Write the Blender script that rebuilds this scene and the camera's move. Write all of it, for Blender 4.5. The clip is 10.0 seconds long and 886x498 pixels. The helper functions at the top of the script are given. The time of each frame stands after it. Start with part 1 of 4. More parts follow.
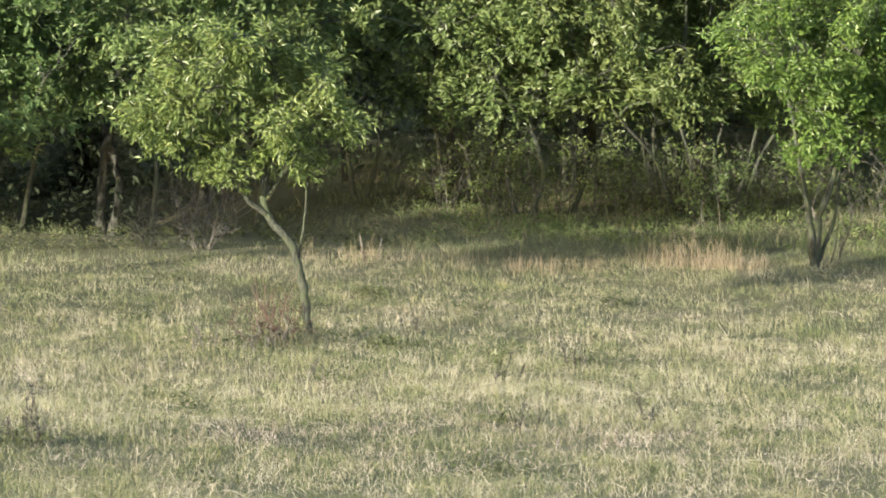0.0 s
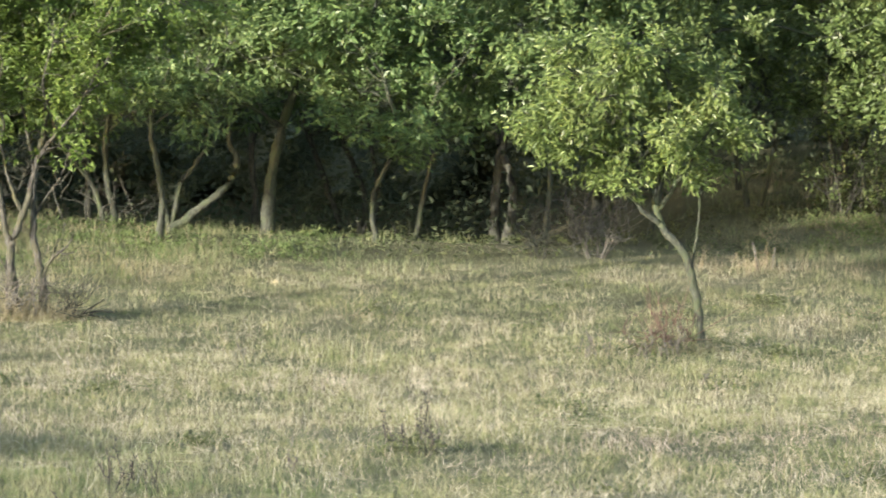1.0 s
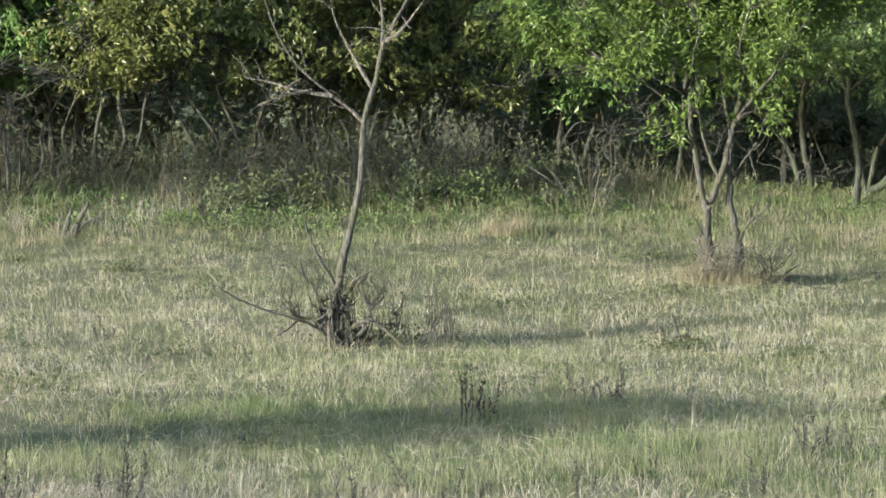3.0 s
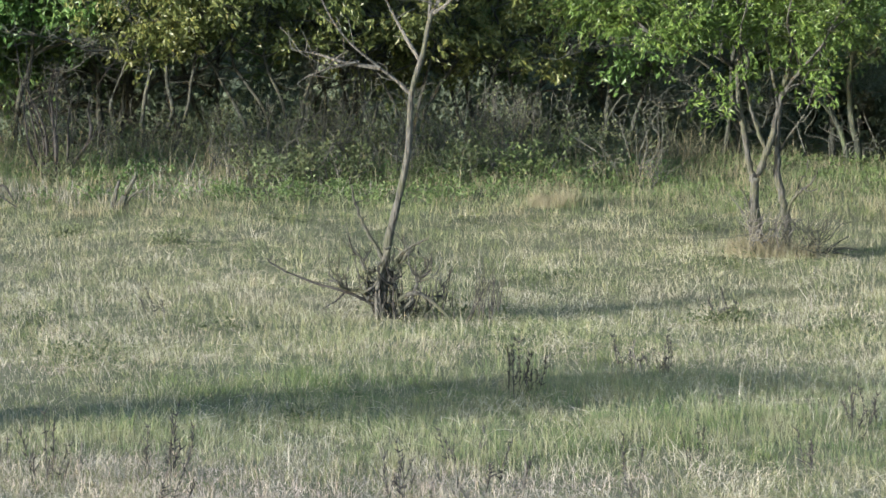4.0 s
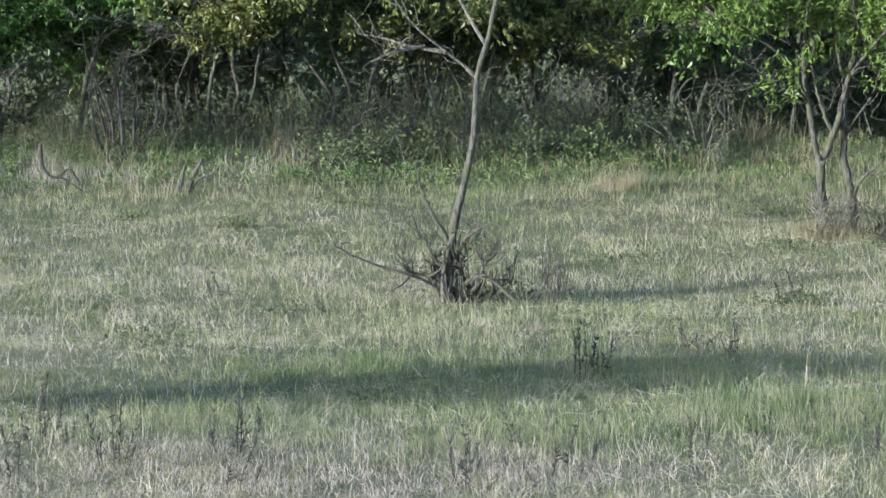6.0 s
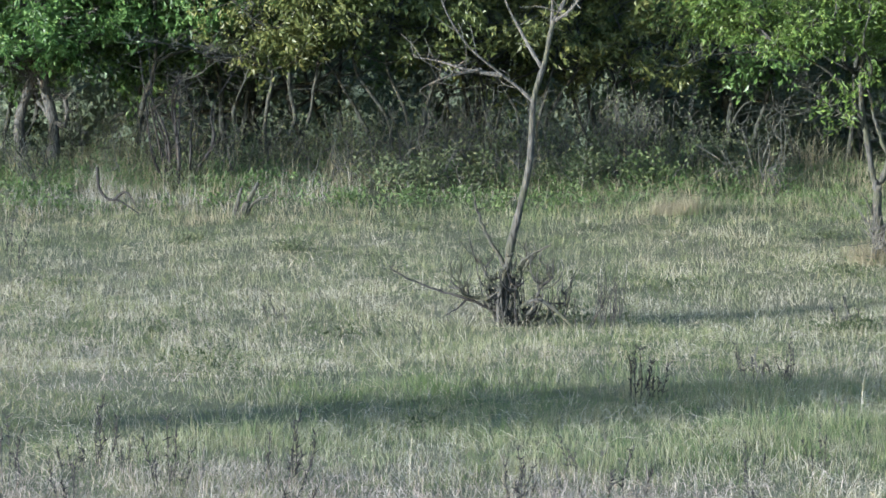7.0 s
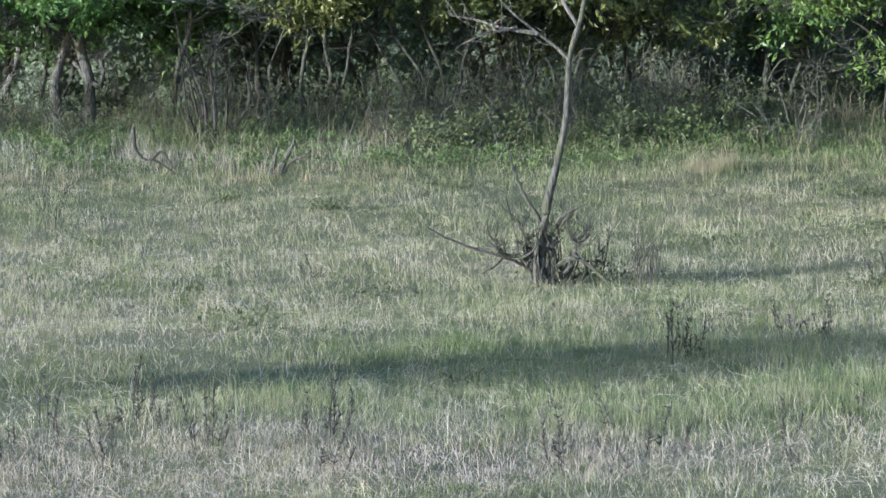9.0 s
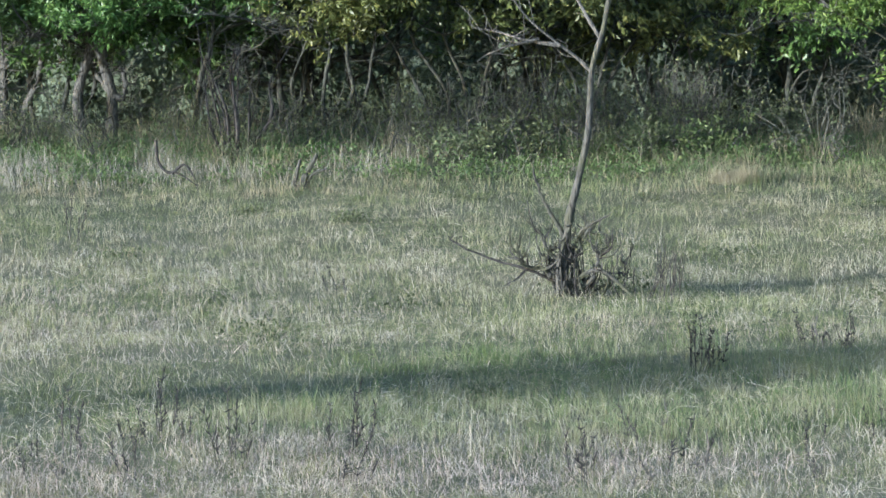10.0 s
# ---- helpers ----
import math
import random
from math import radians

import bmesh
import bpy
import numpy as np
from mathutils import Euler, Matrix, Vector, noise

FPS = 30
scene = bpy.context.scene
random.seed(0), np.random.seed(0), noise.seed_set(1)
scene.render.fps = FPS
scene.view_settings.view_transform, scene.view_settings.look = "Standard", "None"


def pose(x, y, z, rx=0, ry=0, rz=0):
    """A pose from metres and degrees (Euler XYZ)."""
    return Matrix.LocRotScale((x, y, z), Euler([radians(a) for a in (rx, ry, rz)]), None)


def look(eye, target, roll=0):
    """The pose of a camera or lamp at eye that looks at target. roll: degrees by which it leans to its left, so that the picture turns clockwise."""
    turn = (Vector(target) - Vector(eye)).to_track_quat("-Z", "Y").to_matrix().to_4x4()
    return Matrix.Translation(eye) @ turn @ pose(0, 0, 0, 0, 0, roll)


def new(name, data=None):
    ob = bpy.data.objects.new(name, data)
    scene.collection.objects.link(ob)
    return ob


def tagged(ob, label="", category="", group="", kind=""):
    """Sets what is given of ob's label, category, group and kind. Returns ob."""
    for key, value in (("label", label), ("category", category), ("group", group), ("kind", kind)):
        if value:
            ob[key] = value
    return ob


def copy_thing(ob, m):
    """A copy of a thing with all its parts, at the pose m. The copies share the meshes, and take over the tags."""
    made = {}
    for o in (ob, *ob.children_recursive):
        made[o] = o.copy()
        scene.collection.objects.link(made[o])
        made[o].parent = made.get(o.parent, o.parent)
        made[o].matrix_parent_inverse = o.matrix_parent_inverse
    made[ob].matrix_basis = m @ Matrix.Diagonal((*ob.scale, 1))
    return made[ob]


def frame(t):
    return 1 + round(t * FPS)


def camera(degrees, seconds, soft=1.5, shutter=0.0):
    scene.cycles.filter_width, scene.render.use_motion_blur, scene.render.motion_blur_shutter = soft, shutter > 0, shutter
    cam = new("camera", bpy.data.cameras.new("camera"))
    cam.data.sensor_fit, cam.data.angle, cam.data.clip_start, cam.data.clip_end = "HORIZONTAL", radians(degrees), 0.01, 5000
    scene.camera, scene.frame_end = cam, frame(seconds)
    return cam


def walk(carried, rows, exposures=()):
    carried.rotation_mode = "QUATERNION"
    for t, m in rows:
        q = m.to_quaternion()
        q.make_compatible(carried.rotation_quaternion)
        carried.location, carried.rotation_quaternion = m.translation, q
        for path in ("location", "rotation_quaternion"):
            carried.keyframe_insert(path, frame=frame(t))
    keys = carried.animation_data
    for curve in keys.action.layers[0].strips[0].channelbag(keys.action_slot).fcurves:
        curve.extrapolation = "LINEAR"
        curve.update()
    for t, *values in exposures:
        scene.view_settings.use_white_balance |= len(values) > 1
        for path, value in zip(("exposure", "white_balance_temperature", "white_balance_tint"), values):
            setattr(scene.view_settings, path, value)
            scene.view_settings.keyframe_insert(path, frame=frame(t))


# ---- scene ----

# ---------- camera: a long lens panning from one spot on a low rise ----------
EYE = 5.5
cam = camera(12.0, 10.0, soft=1.6, shutter=0.12)
PAN = [
    (0.0, 12.867, -3.756, 0.666), (0.5, 10.631, -3.649, 0.725), (0.9, 8.191, -3.658, 0.452), (1.0, 7.514, -3.683, 0.415),
    (1.5, 5.041, -3.926, 0.185), (2.0, 2.386, -4.044, 0.065), (2.5, 0.0, -4.176, 0.052), (3.0, -1.946, -4.196, 0.011),
    (3.2, -2.158, -4.264, 0.005), (4.3, -2.669, -4.651, -0.029), (4.5, -2.696, -4.675, -0.035), (5.0, -2.962, -4.656, -0.193),
    (5.5, -3.296, -4.764, -0.232), (5.7, -3.365, -4.797, -0.209), (6.8, -4.073, -4.691, -0.087), (7.0, -4.253, -4.476, -0.054),
    (7.5, -4.547, -4.47, -0.127), (8.0, -4.817, -4.433, -0.357), (8.5, -4.926, -4.525, -0.4), (9.0, -4.756, -5.038, -0.382),
    (9.5, -4.922, -4.794, -0.494), (10.0, -5.062, -4.871, -0.523),
]


def aim(yaw, pitch, roll):
    a, p = radians(yaw), radians(pitch)
    way = Vector((math.sin(a) * math.cos(p), math.cos(a) * math.cos(p), math.sin(p)))
    eye = Vector((0, 0, EYE))
    return look(eye, eye + way * 50, roll)


walk(cam, [(t, aim(a, p, r)) for t, a, p, r in PAN],
     exposures=[(0.0, 1.97, 6700, 12.5), (1.0, 2.11, 6580, 12.5), (2.5, 2.02, 6270, 10.7), (4.5, 1.9, 5830, 10.3),
                (7.5, 1.86, 5330, 11), (10.0, 1.85, 5330, 11.2)])

# ---------- light: low evening sun behind the camera, to its left ----------
SUN_AZ, SUN_EL = radians(236), radians(9.5)
world = bpy.data.worlds.new("world")
scene.world = world
world.use_nodes = True
wn = world.node_tree.nodes
sky = wn.new("ShaderNodeTexSky")
sky.sky_type = "NISHITA"
sky.sun_disc = False
sky.sun_elevation, sky.sun_rotation = SUN_EL, SUN_AZ
world.node_tree.links.new(sky.outputs[0], wn["Background"].inputs[0])
wn["Background"].inputs[1].default_value = 0.122
sun = new("sun", bpy.data.lights.new("sun", "SUN"))
sun.data.energy, sun.data.angle, sun.data.color = 3.28, radians(0.42), (1.0, 0.92, 0.8)
to_sun = Vector((math.sin(SUN_AZ) * math.cos(SUN_EL), math.cos(SUN_AZ) * math.cos(SUN_EL), math.sin(SUN_EL)))
sun.matrix_world = look(to_sun * 100, (0, 0, 0))


# ---------- materials ----------
def nodes_of(name):
    m = bpy.data.materials.new(name)
    m.use_nodes = True
    t = m.node_tree
    return m, t.nodes, t.links, t.nodes["Principled BSDF"]


def ramp(n, stops):
    r = n.new("ShaderNodeValToRGB")
    e = r.color_ramp.elements
    while len(e) < len(stops):
        e.new(0.5)
    for k, (p, c) in zip(e, stops):
        k.position, k.color = p, (*c, 1)
    return r


def noise_at(n, l, scale, detail=4.0, where=None):
    t = n.new("ShaderNodeTexNoise")
    t.inputs["Scale"].default_value, t.inputs["Detail"].default_value = scale, detail
    if where is None:
        g = n.new("ShaderNodeNewGeometry")
        where = g.outputs["Position"]
    l.new(where, t.inputs["Vector"])
    return t


def leaf_material(name, dark, mid, light, glow=0.3, rough=0.42):
    """Leaves that vary from leaf to leaf, from branch to branch and from plant to plant; thin enough to let light through."""
    m, n, l, b = nodes_of(name)
    g = n.new("ShaderNodeNewGeometry")
    info = n.new("ShaderNodeObjectInfo")
    r = ramp(n, [(0.0, dark), (0.55, mid), (1.0, light)])
    patch = noise_at(n, l, 1.3, 3)
    add = n.new("ShaderNodeMath")
    add.operation = "MULTIPLY_ADD"
    l.new(g.outputs["Random Per Island"], add.inputs[0])
    add.inputs[1].default_value = 0.6
    sub = n.new("ShaderNodeMath")
    sub.operation = "MULTIPLY_ADD"
    l.new(patch.outputs[0], sub.inputs[0])
    sub.inputs[1].default_value = 0.9
    sub.inputs[2].default_value = -0.25
    l.new(sub.outputs[0], add.inputs[2])
    l.new(add.outputs[0], r.inputs[0])
    hsv = n.new("ShaderNodeHueSaturation")
    hue = n.new("ShaderNodeMapRange")
    hue.inputs["To Min"].default_value, hue.inputs["To Max"].default_value = 0.485, 0.51
    l.new(info.outputs["Random"], hue.inputs["Value"])
    l.new(hue.outputs[0], hsv.inputs["Hue"])
    l.new(r.outputs[0], hsv.inputs["Color"])
    l.new(hsv.outputs[0], b.inputs["Base Color"])
    b.inputs["Roughness"].default_value = rough
    b.inputs["Specular IOR Level"].default_value = 0.4
    tr = n.new("ShaderNodeBsdfTranslucent")
    l.new(hsv.outputs[0], tr.inputs["Color"])
    mix = n.new("ShaderNodeMixShader")
    mix.inputs[0].default_value = glow
    l.new(b.outputs[0], mix.inputs[1])
    l.new(tr.outputs[0], mix.inputs[2])
    l.new(mix.outputs[0], n["Material Output"].inputs["Surface"])
    return m


def bark_material(name, dark, light, moss=None, scale=9.0):
    m, n, l, b = nodes_of(name)
    tc = n.new("ShaderNodeTexCoord")
    mp = n.new("ShaderNodeMapping")
    mp.inputs["Scale"].default_value = (1, 1, 0.25)
    l.new(tc.outputs["Object"], mp.inputs["Vector"])
    fine = noise_at(n, l, scale * 4, 6, mp.outputs[0])
    broad = noise_at(n, l, scale * 0.35, 3, tc.outputs["Object"])
    r = ramp(n, [(0.36, dark), (0.62, light)])
    l.new(fine.outputs[0], r.inputs[0])
    last = r.outputs[0]
    if moss:
        k = ramp(n, [(0.45, (0, 0, 0)), (0.62, (1, 1, 1))])
        l.new(broad.outputs[0], k.inputs[0])
        mx = n.new("ShaderNodeMixRGB")
        l.new(k.outputs[0], mx.inputs[0])
        l.new(last, mx.inputs[1])
        mx.inputs[2].default_value = (*moss, 1)
        last = mx.outputs[0]
    l.new(last, b.inputs["Base Color"])
    b.inputs["Roughness"].default_value = 0.9
    bump = n.new("ShaderNodeBump")
    bump.inputs["Strength"].default_value, bump.inputs["Distance"].default_value = 1.0, 0.03
    l.new(fine.outputs[0], bump.inputs["Height"])
    l.new(bump.outputs[0], b.inputs["Normal"])
    return m


def grass_material(name, green, straw, bias):
    """Blades between fresh green and dry straw, in patches a few metres wide, and from blade to blade."""
    m, n, l, b = nodes_of(name)
    g = n.new("ShaderNodeNewGeometry")
    broad = noise_at(n, l, 0.16, 3)
    small = noise_at(n, l, 1.6, 4)
    s1 = n.new("ShaderNodeMath")
    s1.operation = "MULTIPLY_ADD"
    l.new(broad.outputs[0], s1.inputs[0])
    s1.inputs[1].default_value, s1.inputs[2].default_value = 0.7, -0.6 + bias
    s2 = n.new("ShaderNodeMath")
    s2.operation = "MULTIPLY_ADD"
    l.new(small.outputs[0], s2.inputs[0])
    s2.inputs[1].default_value = 1.9
    l.new(s1.outputs[0], s2.inputs[2])
    s3 = n.new("ShaderNodeMath")
    s3.operation = "MULTIPLY_ADD"
    l.new(g.outputs["Random Per Island"], s3.inputs[0])
    s3.inputs[1].default_value = 0.5
    l.new(s2.outputs[0], s3.inputs[2])
    r = ramp(n, [(0.25, green[0]), (0.55, green[1]), (0.75, straw[0]), (1.0, straw[1])])
    l.new(s3.outputs[0], r.inputs[0])
    l.new(r.outputs[0], b.inputs["Base Color"])
    b.inputs["Roughness"].default_value = 0.6
    b.inputs["Specular IOR Level"].default_value = 0.25
    tr = n.new("ShaderNodeBsdfTranslucent")
    l.new(r.outputs[0], tr.inputs["Color"])
    mix = n.new("ShaderNodeMixShader")
    mix.inputs[0].default_value = 0.25
    l.new(b.outputs[0], mix.inputs[1])
    l.new(tr.outputs[0], mix.inputs[2])
    l.new(mix.outputs[0], n["Material Output"].inputs["Surface"])
    return m


def ground_material():
    m, n, l, b = nodes_of("meadow_soil")
    broad = noise_at(n, l, 0.16, 4)
    fine = noise_at(n, l, 14, 6)
    r = ramp(n, [(0.3, (0.055, 0.066, 0.025)), (0.5, (0.09, 0.092, 0.042)), (0.7, (0.13, 0.119, 0.065))])
    mx = n.new("ShaderNodeMath")
    mx.operation = "MULTIPLY_ADD"
    l.new(fine.outputs[0], mx.inputs[0])
    mx.inputs[1].default_value = 0.5
    off = n.new("ShaderNodeMath")
    off.operation = "SUBTRACT"
    l.new(broad.outputs[0], off.inputs[0])
    off.inputs[1].default_value = 0.25
    l.new(off.outputs[0], mx.inputs[2])
    l.new(mx.outputs[0], r.inputs[0])
    l.new(r.outputs[0], b.inputs["Base Color"])
    b.inputs["Roughness"].default_value = 1.0
    bump = n.new("ShaderNodeBump")
    bump.inputs["Distance"].default_value = 0.05
    l.new(fine.outputs[0], bump.inputs["Height"])
    l.new(bump.outputs[0], b.inputs["Normal"])
    return m


LEAF_WOOD = leaf_material("leaf_wood", (0.06, 0.1, 0.034), (0.125, 0.195, 0.066), (0.235, 0.31, 0.12), 0.38)
LEAF_FRESH = leaf_material("leaf_fresh", (0.055, 0.105, 0.018), (0.105, 0.188, 0.04), (0.195, 0.28, 0.075), 0.35)
LEAF_OLIVE = leaf_material("leaf_olive", (0.07, 0.108, 0.024), (0.138, 0.192, 0.056), (0.26, 0.31, 0.112), 0.3, 0.42)
LEAF_PALE = leaf_material("leaf_pale", (0.062, 0.1, 0.031), (0.118, 0.175, 0.056), (0.2, 0.262, 0.1), 0.34)
LEAF_MID = leaf_material("leaf_mid", (0.055, 0.105, 0.03), (0.1, 0.18, 0.046), (0.175, 0.26, 0.075), 0.38)
# deep-wood leaves: the interior's bluish shade is put into the colour
LEAF_DEEP_SHADE = leaf_material("leaf_deep_shade", (0.066, 0.092, 0.054), (0.08, 0.11, 0.062), (0.095, 0.128, 0.071), 0.3, 0.9)
LEAF_RUSTY = leaf_material("leaf_rusty", (0.07, 0.092, 0.028), (0.13, 0.155, 0.046), (0.22, 0.225, 0.07), 0.38)
LEAF_HERB = leaf_material("leaf_herb", (0.05, 0.085, 0.025), (0.11, 0.155, 0.05), (0.2, 0.24, 0.09), 0.3, 0.6)
LEAF_EDGE = leaf_material("leaf_edge", (0.06, 0.08, 0.036), (0.108, 0.135, 0.062), (0.175, 0.2, 0.096), 0.3, 0.65)
LEAF_SHRUB = leaf_material("leaf_shrub", (0.032, 0.047, 0.019), (0.066, 0.086, 0.033), (0.12, 0.14, 0.056), 0.3, 0.6)
BARK = bark_material("bark_mossy", (0.018, 0.021, 0.016), (0.07, 0.08, 0.058), (0.055, 0.072, 0.034))
BARK_GREY = bark_material("bark_grey", (0.03, 0.029, 0.026), (0.115, 0.113, 0.097))
BARK_DEAD = bark_material("bark_dead", (0.018, 0.018, 0.016), (0.1, 0.097, 0.083), (0.065, 0.068, 0.04))
TWIG_DRY = bark_material("twig_dry", (0.045, 0.043, 0.037), (0.16, 0.15, 0.128))
BARK_SAPLING = bark_material("bark_sapling", (0.03, 0.03, 0.025), (0.118, 0.118, 0.094))
THORN = bark_material("bark_thorn", (0.018, 0.019, 0.015), (0.07, 0.074, 0.055))
TWIG_DARK = bark_material("twig_dark", (0.014, 0.013, 0.012), (0.056, 0.052, 0.046))
STALK_BROWN = bark_material("stalk_brown", (0.05, 0.032, 0.024), (0.15, 0.1, 0.075))
GRASS = grass_material("grass_green", ((0.09, 0.121, 0.036), (0.188, 0.207, 0.082)), ((0.262, 0.248, 0.152), (0.39, 0.358, 0.265)), -0.4)
STRAW = grass_material("grass_dry", ((0.185, 0.187, 0.105), (0.305, 0.28, 0.19)), ((0.43, 0.388, 0.29), (0.61, 0.565, 0.455)), 0.12)
REED = grass_material("grass_tall_dry", ((0.115, 0.128, 0.065), (0.155, 0.156, 0.086)), ((0.19, 0.18, 0.108), (0.27, 0.245, 0.16)), 0.0)
REED_RUSSET = grass_material("grass_tall_russet", ((0.13, 0.127, 0.068), (0.165, 0.15, 0.09)), ((0.2, 0.172, 0.108), (0.28, 0.237, 0.16)), 0.0)
WITHER = grass_material("grass_withered", ((0.165, 0.132, 0.1), (0.25, 0.192, 0.155)), ((0.315, 0.245, 0.208), (0.5, 0.425, 0.37)), 0.05)
GREY_GRASS = grass_material("grass_grey", ((0.15, 0.148, 0.112), (0.21, 0.2, 0.158)), ((0.285, 0.265, 0.215), (0.4, 0.375, 0.315)), 0.05)
EDGE = grass_material("grass_wood_edge", ((0.065, 0.098, 0.03), (0.115, 0.145, 0.055)), ((0.18, 0.178, 0.1), (0.28, 0.25, 0.16)), -0.15)
FAR_GRASS = grass_material("grass_far", ((0.165, 0.2, 0.082), (0.272, 0.292, 0.143)), ((0.362, 0.346, 0.222), (0.49, 0.46, 0.34)), -0.3)
LUSH = grass_material("grass_lush", ((0.062, 0.111, 0.033), (0.12, 0.171, 0.059)), ((0.178, 0.21, 0.097), (0.27, 0.272, 0.162)), -0.2)
SOIL = ground_material()


def far_foliage():
    m, n, l, b = nodes_of("foliage_far")
    fine, broad = noise_at(n, l, 9, 6), noise_at(n, l, 0.7, 3)
    mx = n.new("ShaderNodeMath")
    mx.operation = "ADD"
    l.new(fine.outputs[0], mx.inputs[0])
    l.new(broad.outputs[0], mx.inputs[1])
    # greens lifted: the haze over the dark wood is put into this colour
    r = ramp(n, [(0.62, (0.088, 0.116, 0.076)), (0.8, (0.125, 0.158, 0.102)), (0.96, (0.16, 0.195, 0.128))])
    half = n.new("ShaderNodeMath")
    half.operation = "MULTIPLY"
    half.inputs[1].default_value = 0.8
    l.new(mx.outputs[0], half.inputs[0])
    l.new(half.outputs[0], r.inputs[0])
    l.new(r.outputs[0], b.inputs["Base Color"])
    b.inputs["Roughness"].default_value = 1.0
    bump = n.new("ShaderNodeBump")
    bump.inputs["Distance"].default_value = 0.2
    l.new(fine.outputs[0], bump.inputs["Height"])
    l.new(bump.outputs[0], b.inputs["Normal"])
    return m


FOLIAGE_FAR = far_foliage()


# ---------- the lie of the land ----------
def ground(x, y):
    """Height of the meadow: a rise under the camera, a flat, and a gentle bank up into the wood."""
    x, y = np.asarray(x, float), np.asarray(y, float)
    d = np.hypot(x, np.maximum(y, 0))
    q = np.maximum(d - 56, 0)
    bank = 4 * (1 - np.exp(-(0.0011 * q * q + 0.012 * q) / 4))
    az = np.degrees(np.arctan2(x, np.maximum(y, 1e-3)))
    brink = np.interp(az, [-1, 3, 6, 8, 11], [80, 79, 77.5, 76, 74.8])
    dip = np.clip((d - brink) / 8, 0, 1) * np.clip((12.0 - az) / 4.5, 0, 1)
    s = np.clip((30 - d) / 24, 0, 1)
    rise = 3.9 * s * s * (3 - 2 * s)
    bumps = 0.03 * np.sin(x * 0.9 + 0.3 * y) + 0.025 * np.sin(0.7 * y - 0.45 * x + 1.7) + 0.015 * np.sin(2.3 * x + 1.1) * np.sin(1.9 * y)
    return bank + rise + bumps - 1.8 * dip * dip * (3 - 2 * dip)


def gz(x, y):
    return float(ground(x, y))


# ---------- mesh helpers ----------
class Shape:
    """Collects vertices and faces of one part."""

    def __init__(self):
        self.v, self.f, self.n = [], [], 0

    def add(self, verts, faces):
        verts, faces = np.asarray(verts, float).reshape(-1, 3), np.asarray(faces, int)
        self.v.append(verts)
        self.f.append((faces + self.n))
        self.n += len(verts)

    def mesh(self, name, material, smooth=False):
        me = bpy.data.meshes.new(name)
        verts = np.concatenate(self.v).astype(np.float32)
        loops = np.concatenate([f.ravel() for f in self.f]).astype(np.int32)
        sizes = np.concatenate([np.full(len(f), f.shape[1]) for f in self.f]).astype(np.int32)
        me.vertices.add(len(verts))
        me.vertices.foreach_set("co", verts.ravel())
        me.loops.add(len(loops))
        me.loops.foreach_set("vertex_index", loops)
        me.polygons.add(len(sizes))
        me.polygons.foreach_set("loop_start", np.concatenate([[0], np.cumsum(sizes)[:-1]]).astype(np.int32))
        me.polygons.foreach_set("loop_total", sizes)
        me.polygons.foreach_set("use_smooth", np.full(len(sizes), smooth))
        me.update(calc_edges=True)
        me.materials.append(material)
        return me


def part(name, shape, material, parent, label="", smooth=False):
    ob = new(name, shape.mesh(name, material, smooth))
    ob.parent = parent
    return tagged(ob, label)


def smooth_line(pts, k=4):
    """A rounded line through the points."""
    p = np.asarray(pts, float)
    if len(p) < 3:
        return np.array([p[0] + (p[-1] - p[0]) * t for t in np.linspace(0, 1, k + 1)])
    e = np.vstack([2 * p[0] - p[1], p, 2 * p[-1] - p[-2]])
    out = []
    for i in range(1, len(e) - 2):
        for t in np.linspace(0, 1, k, endpoint=False):
            a, b, c, d = e[i - 1:i + 3]
            out.append(0.5 * (2 * b + (c - a) * t + (2 * a - 5 * b + 4 * c - d) * t * t + (3 * b - a - 3 * c + d) * t ** 3))
    out.append(p[-1])
    return np.array(out)


def tube(shape, pts, r0, r1, sides=7, flare=0.0, rng=None):
    """A tapering, slightly knobbly limb along the points, closed at its tip."""
    p = np.asarray(pts, float)
    m = len(p)
    t = np.gradient(p, axis=0)
    t /= np.linalg.norm(t, axis=1)[:, None] + 1e-9
    up = np.where(np.abs(t[:, 2:3]) > 0.9, np.array([[1.0, 0, 0]]), np.array([[0, 0, 1.0]]))
    u = np.cross(t, up)
    u /= np.linalg.norm(u, axis=1)[:, None] + 1e-9
    w = np.cross(t, u)
    f = np.linspace(0, 1, m)
    r = r0 + (r1 - r0) * f + flare * np.exp(-f * m / 1.5)
    if rng is not None:
        r = r * (1 + 0.1 * rng.standard_normal(m))
    a = np.linspace(0, 2 * np.pi, sides, endpoint=False)
    ring = p[:, None] + r[:, None, None] * (np.cos(a)[None, :, None] * u[:, None] + np.sin(a)[None, :, None] * w[:, None])
    i = np.arange(m - 1)[:, None] * sides
    j = np.arange(sides)[None]
    k = (j + 1) % sides
    shape.add(ring, np.stack([i + j, i + k, i + sides + k, i + sides + j], -1).reshape(-1, 4))
    shape.add(np.vstack([ring[-1], p[-1] + t[-1] * r1]), [(q, (q + 1) % sides, sides) for q in range(sides)])


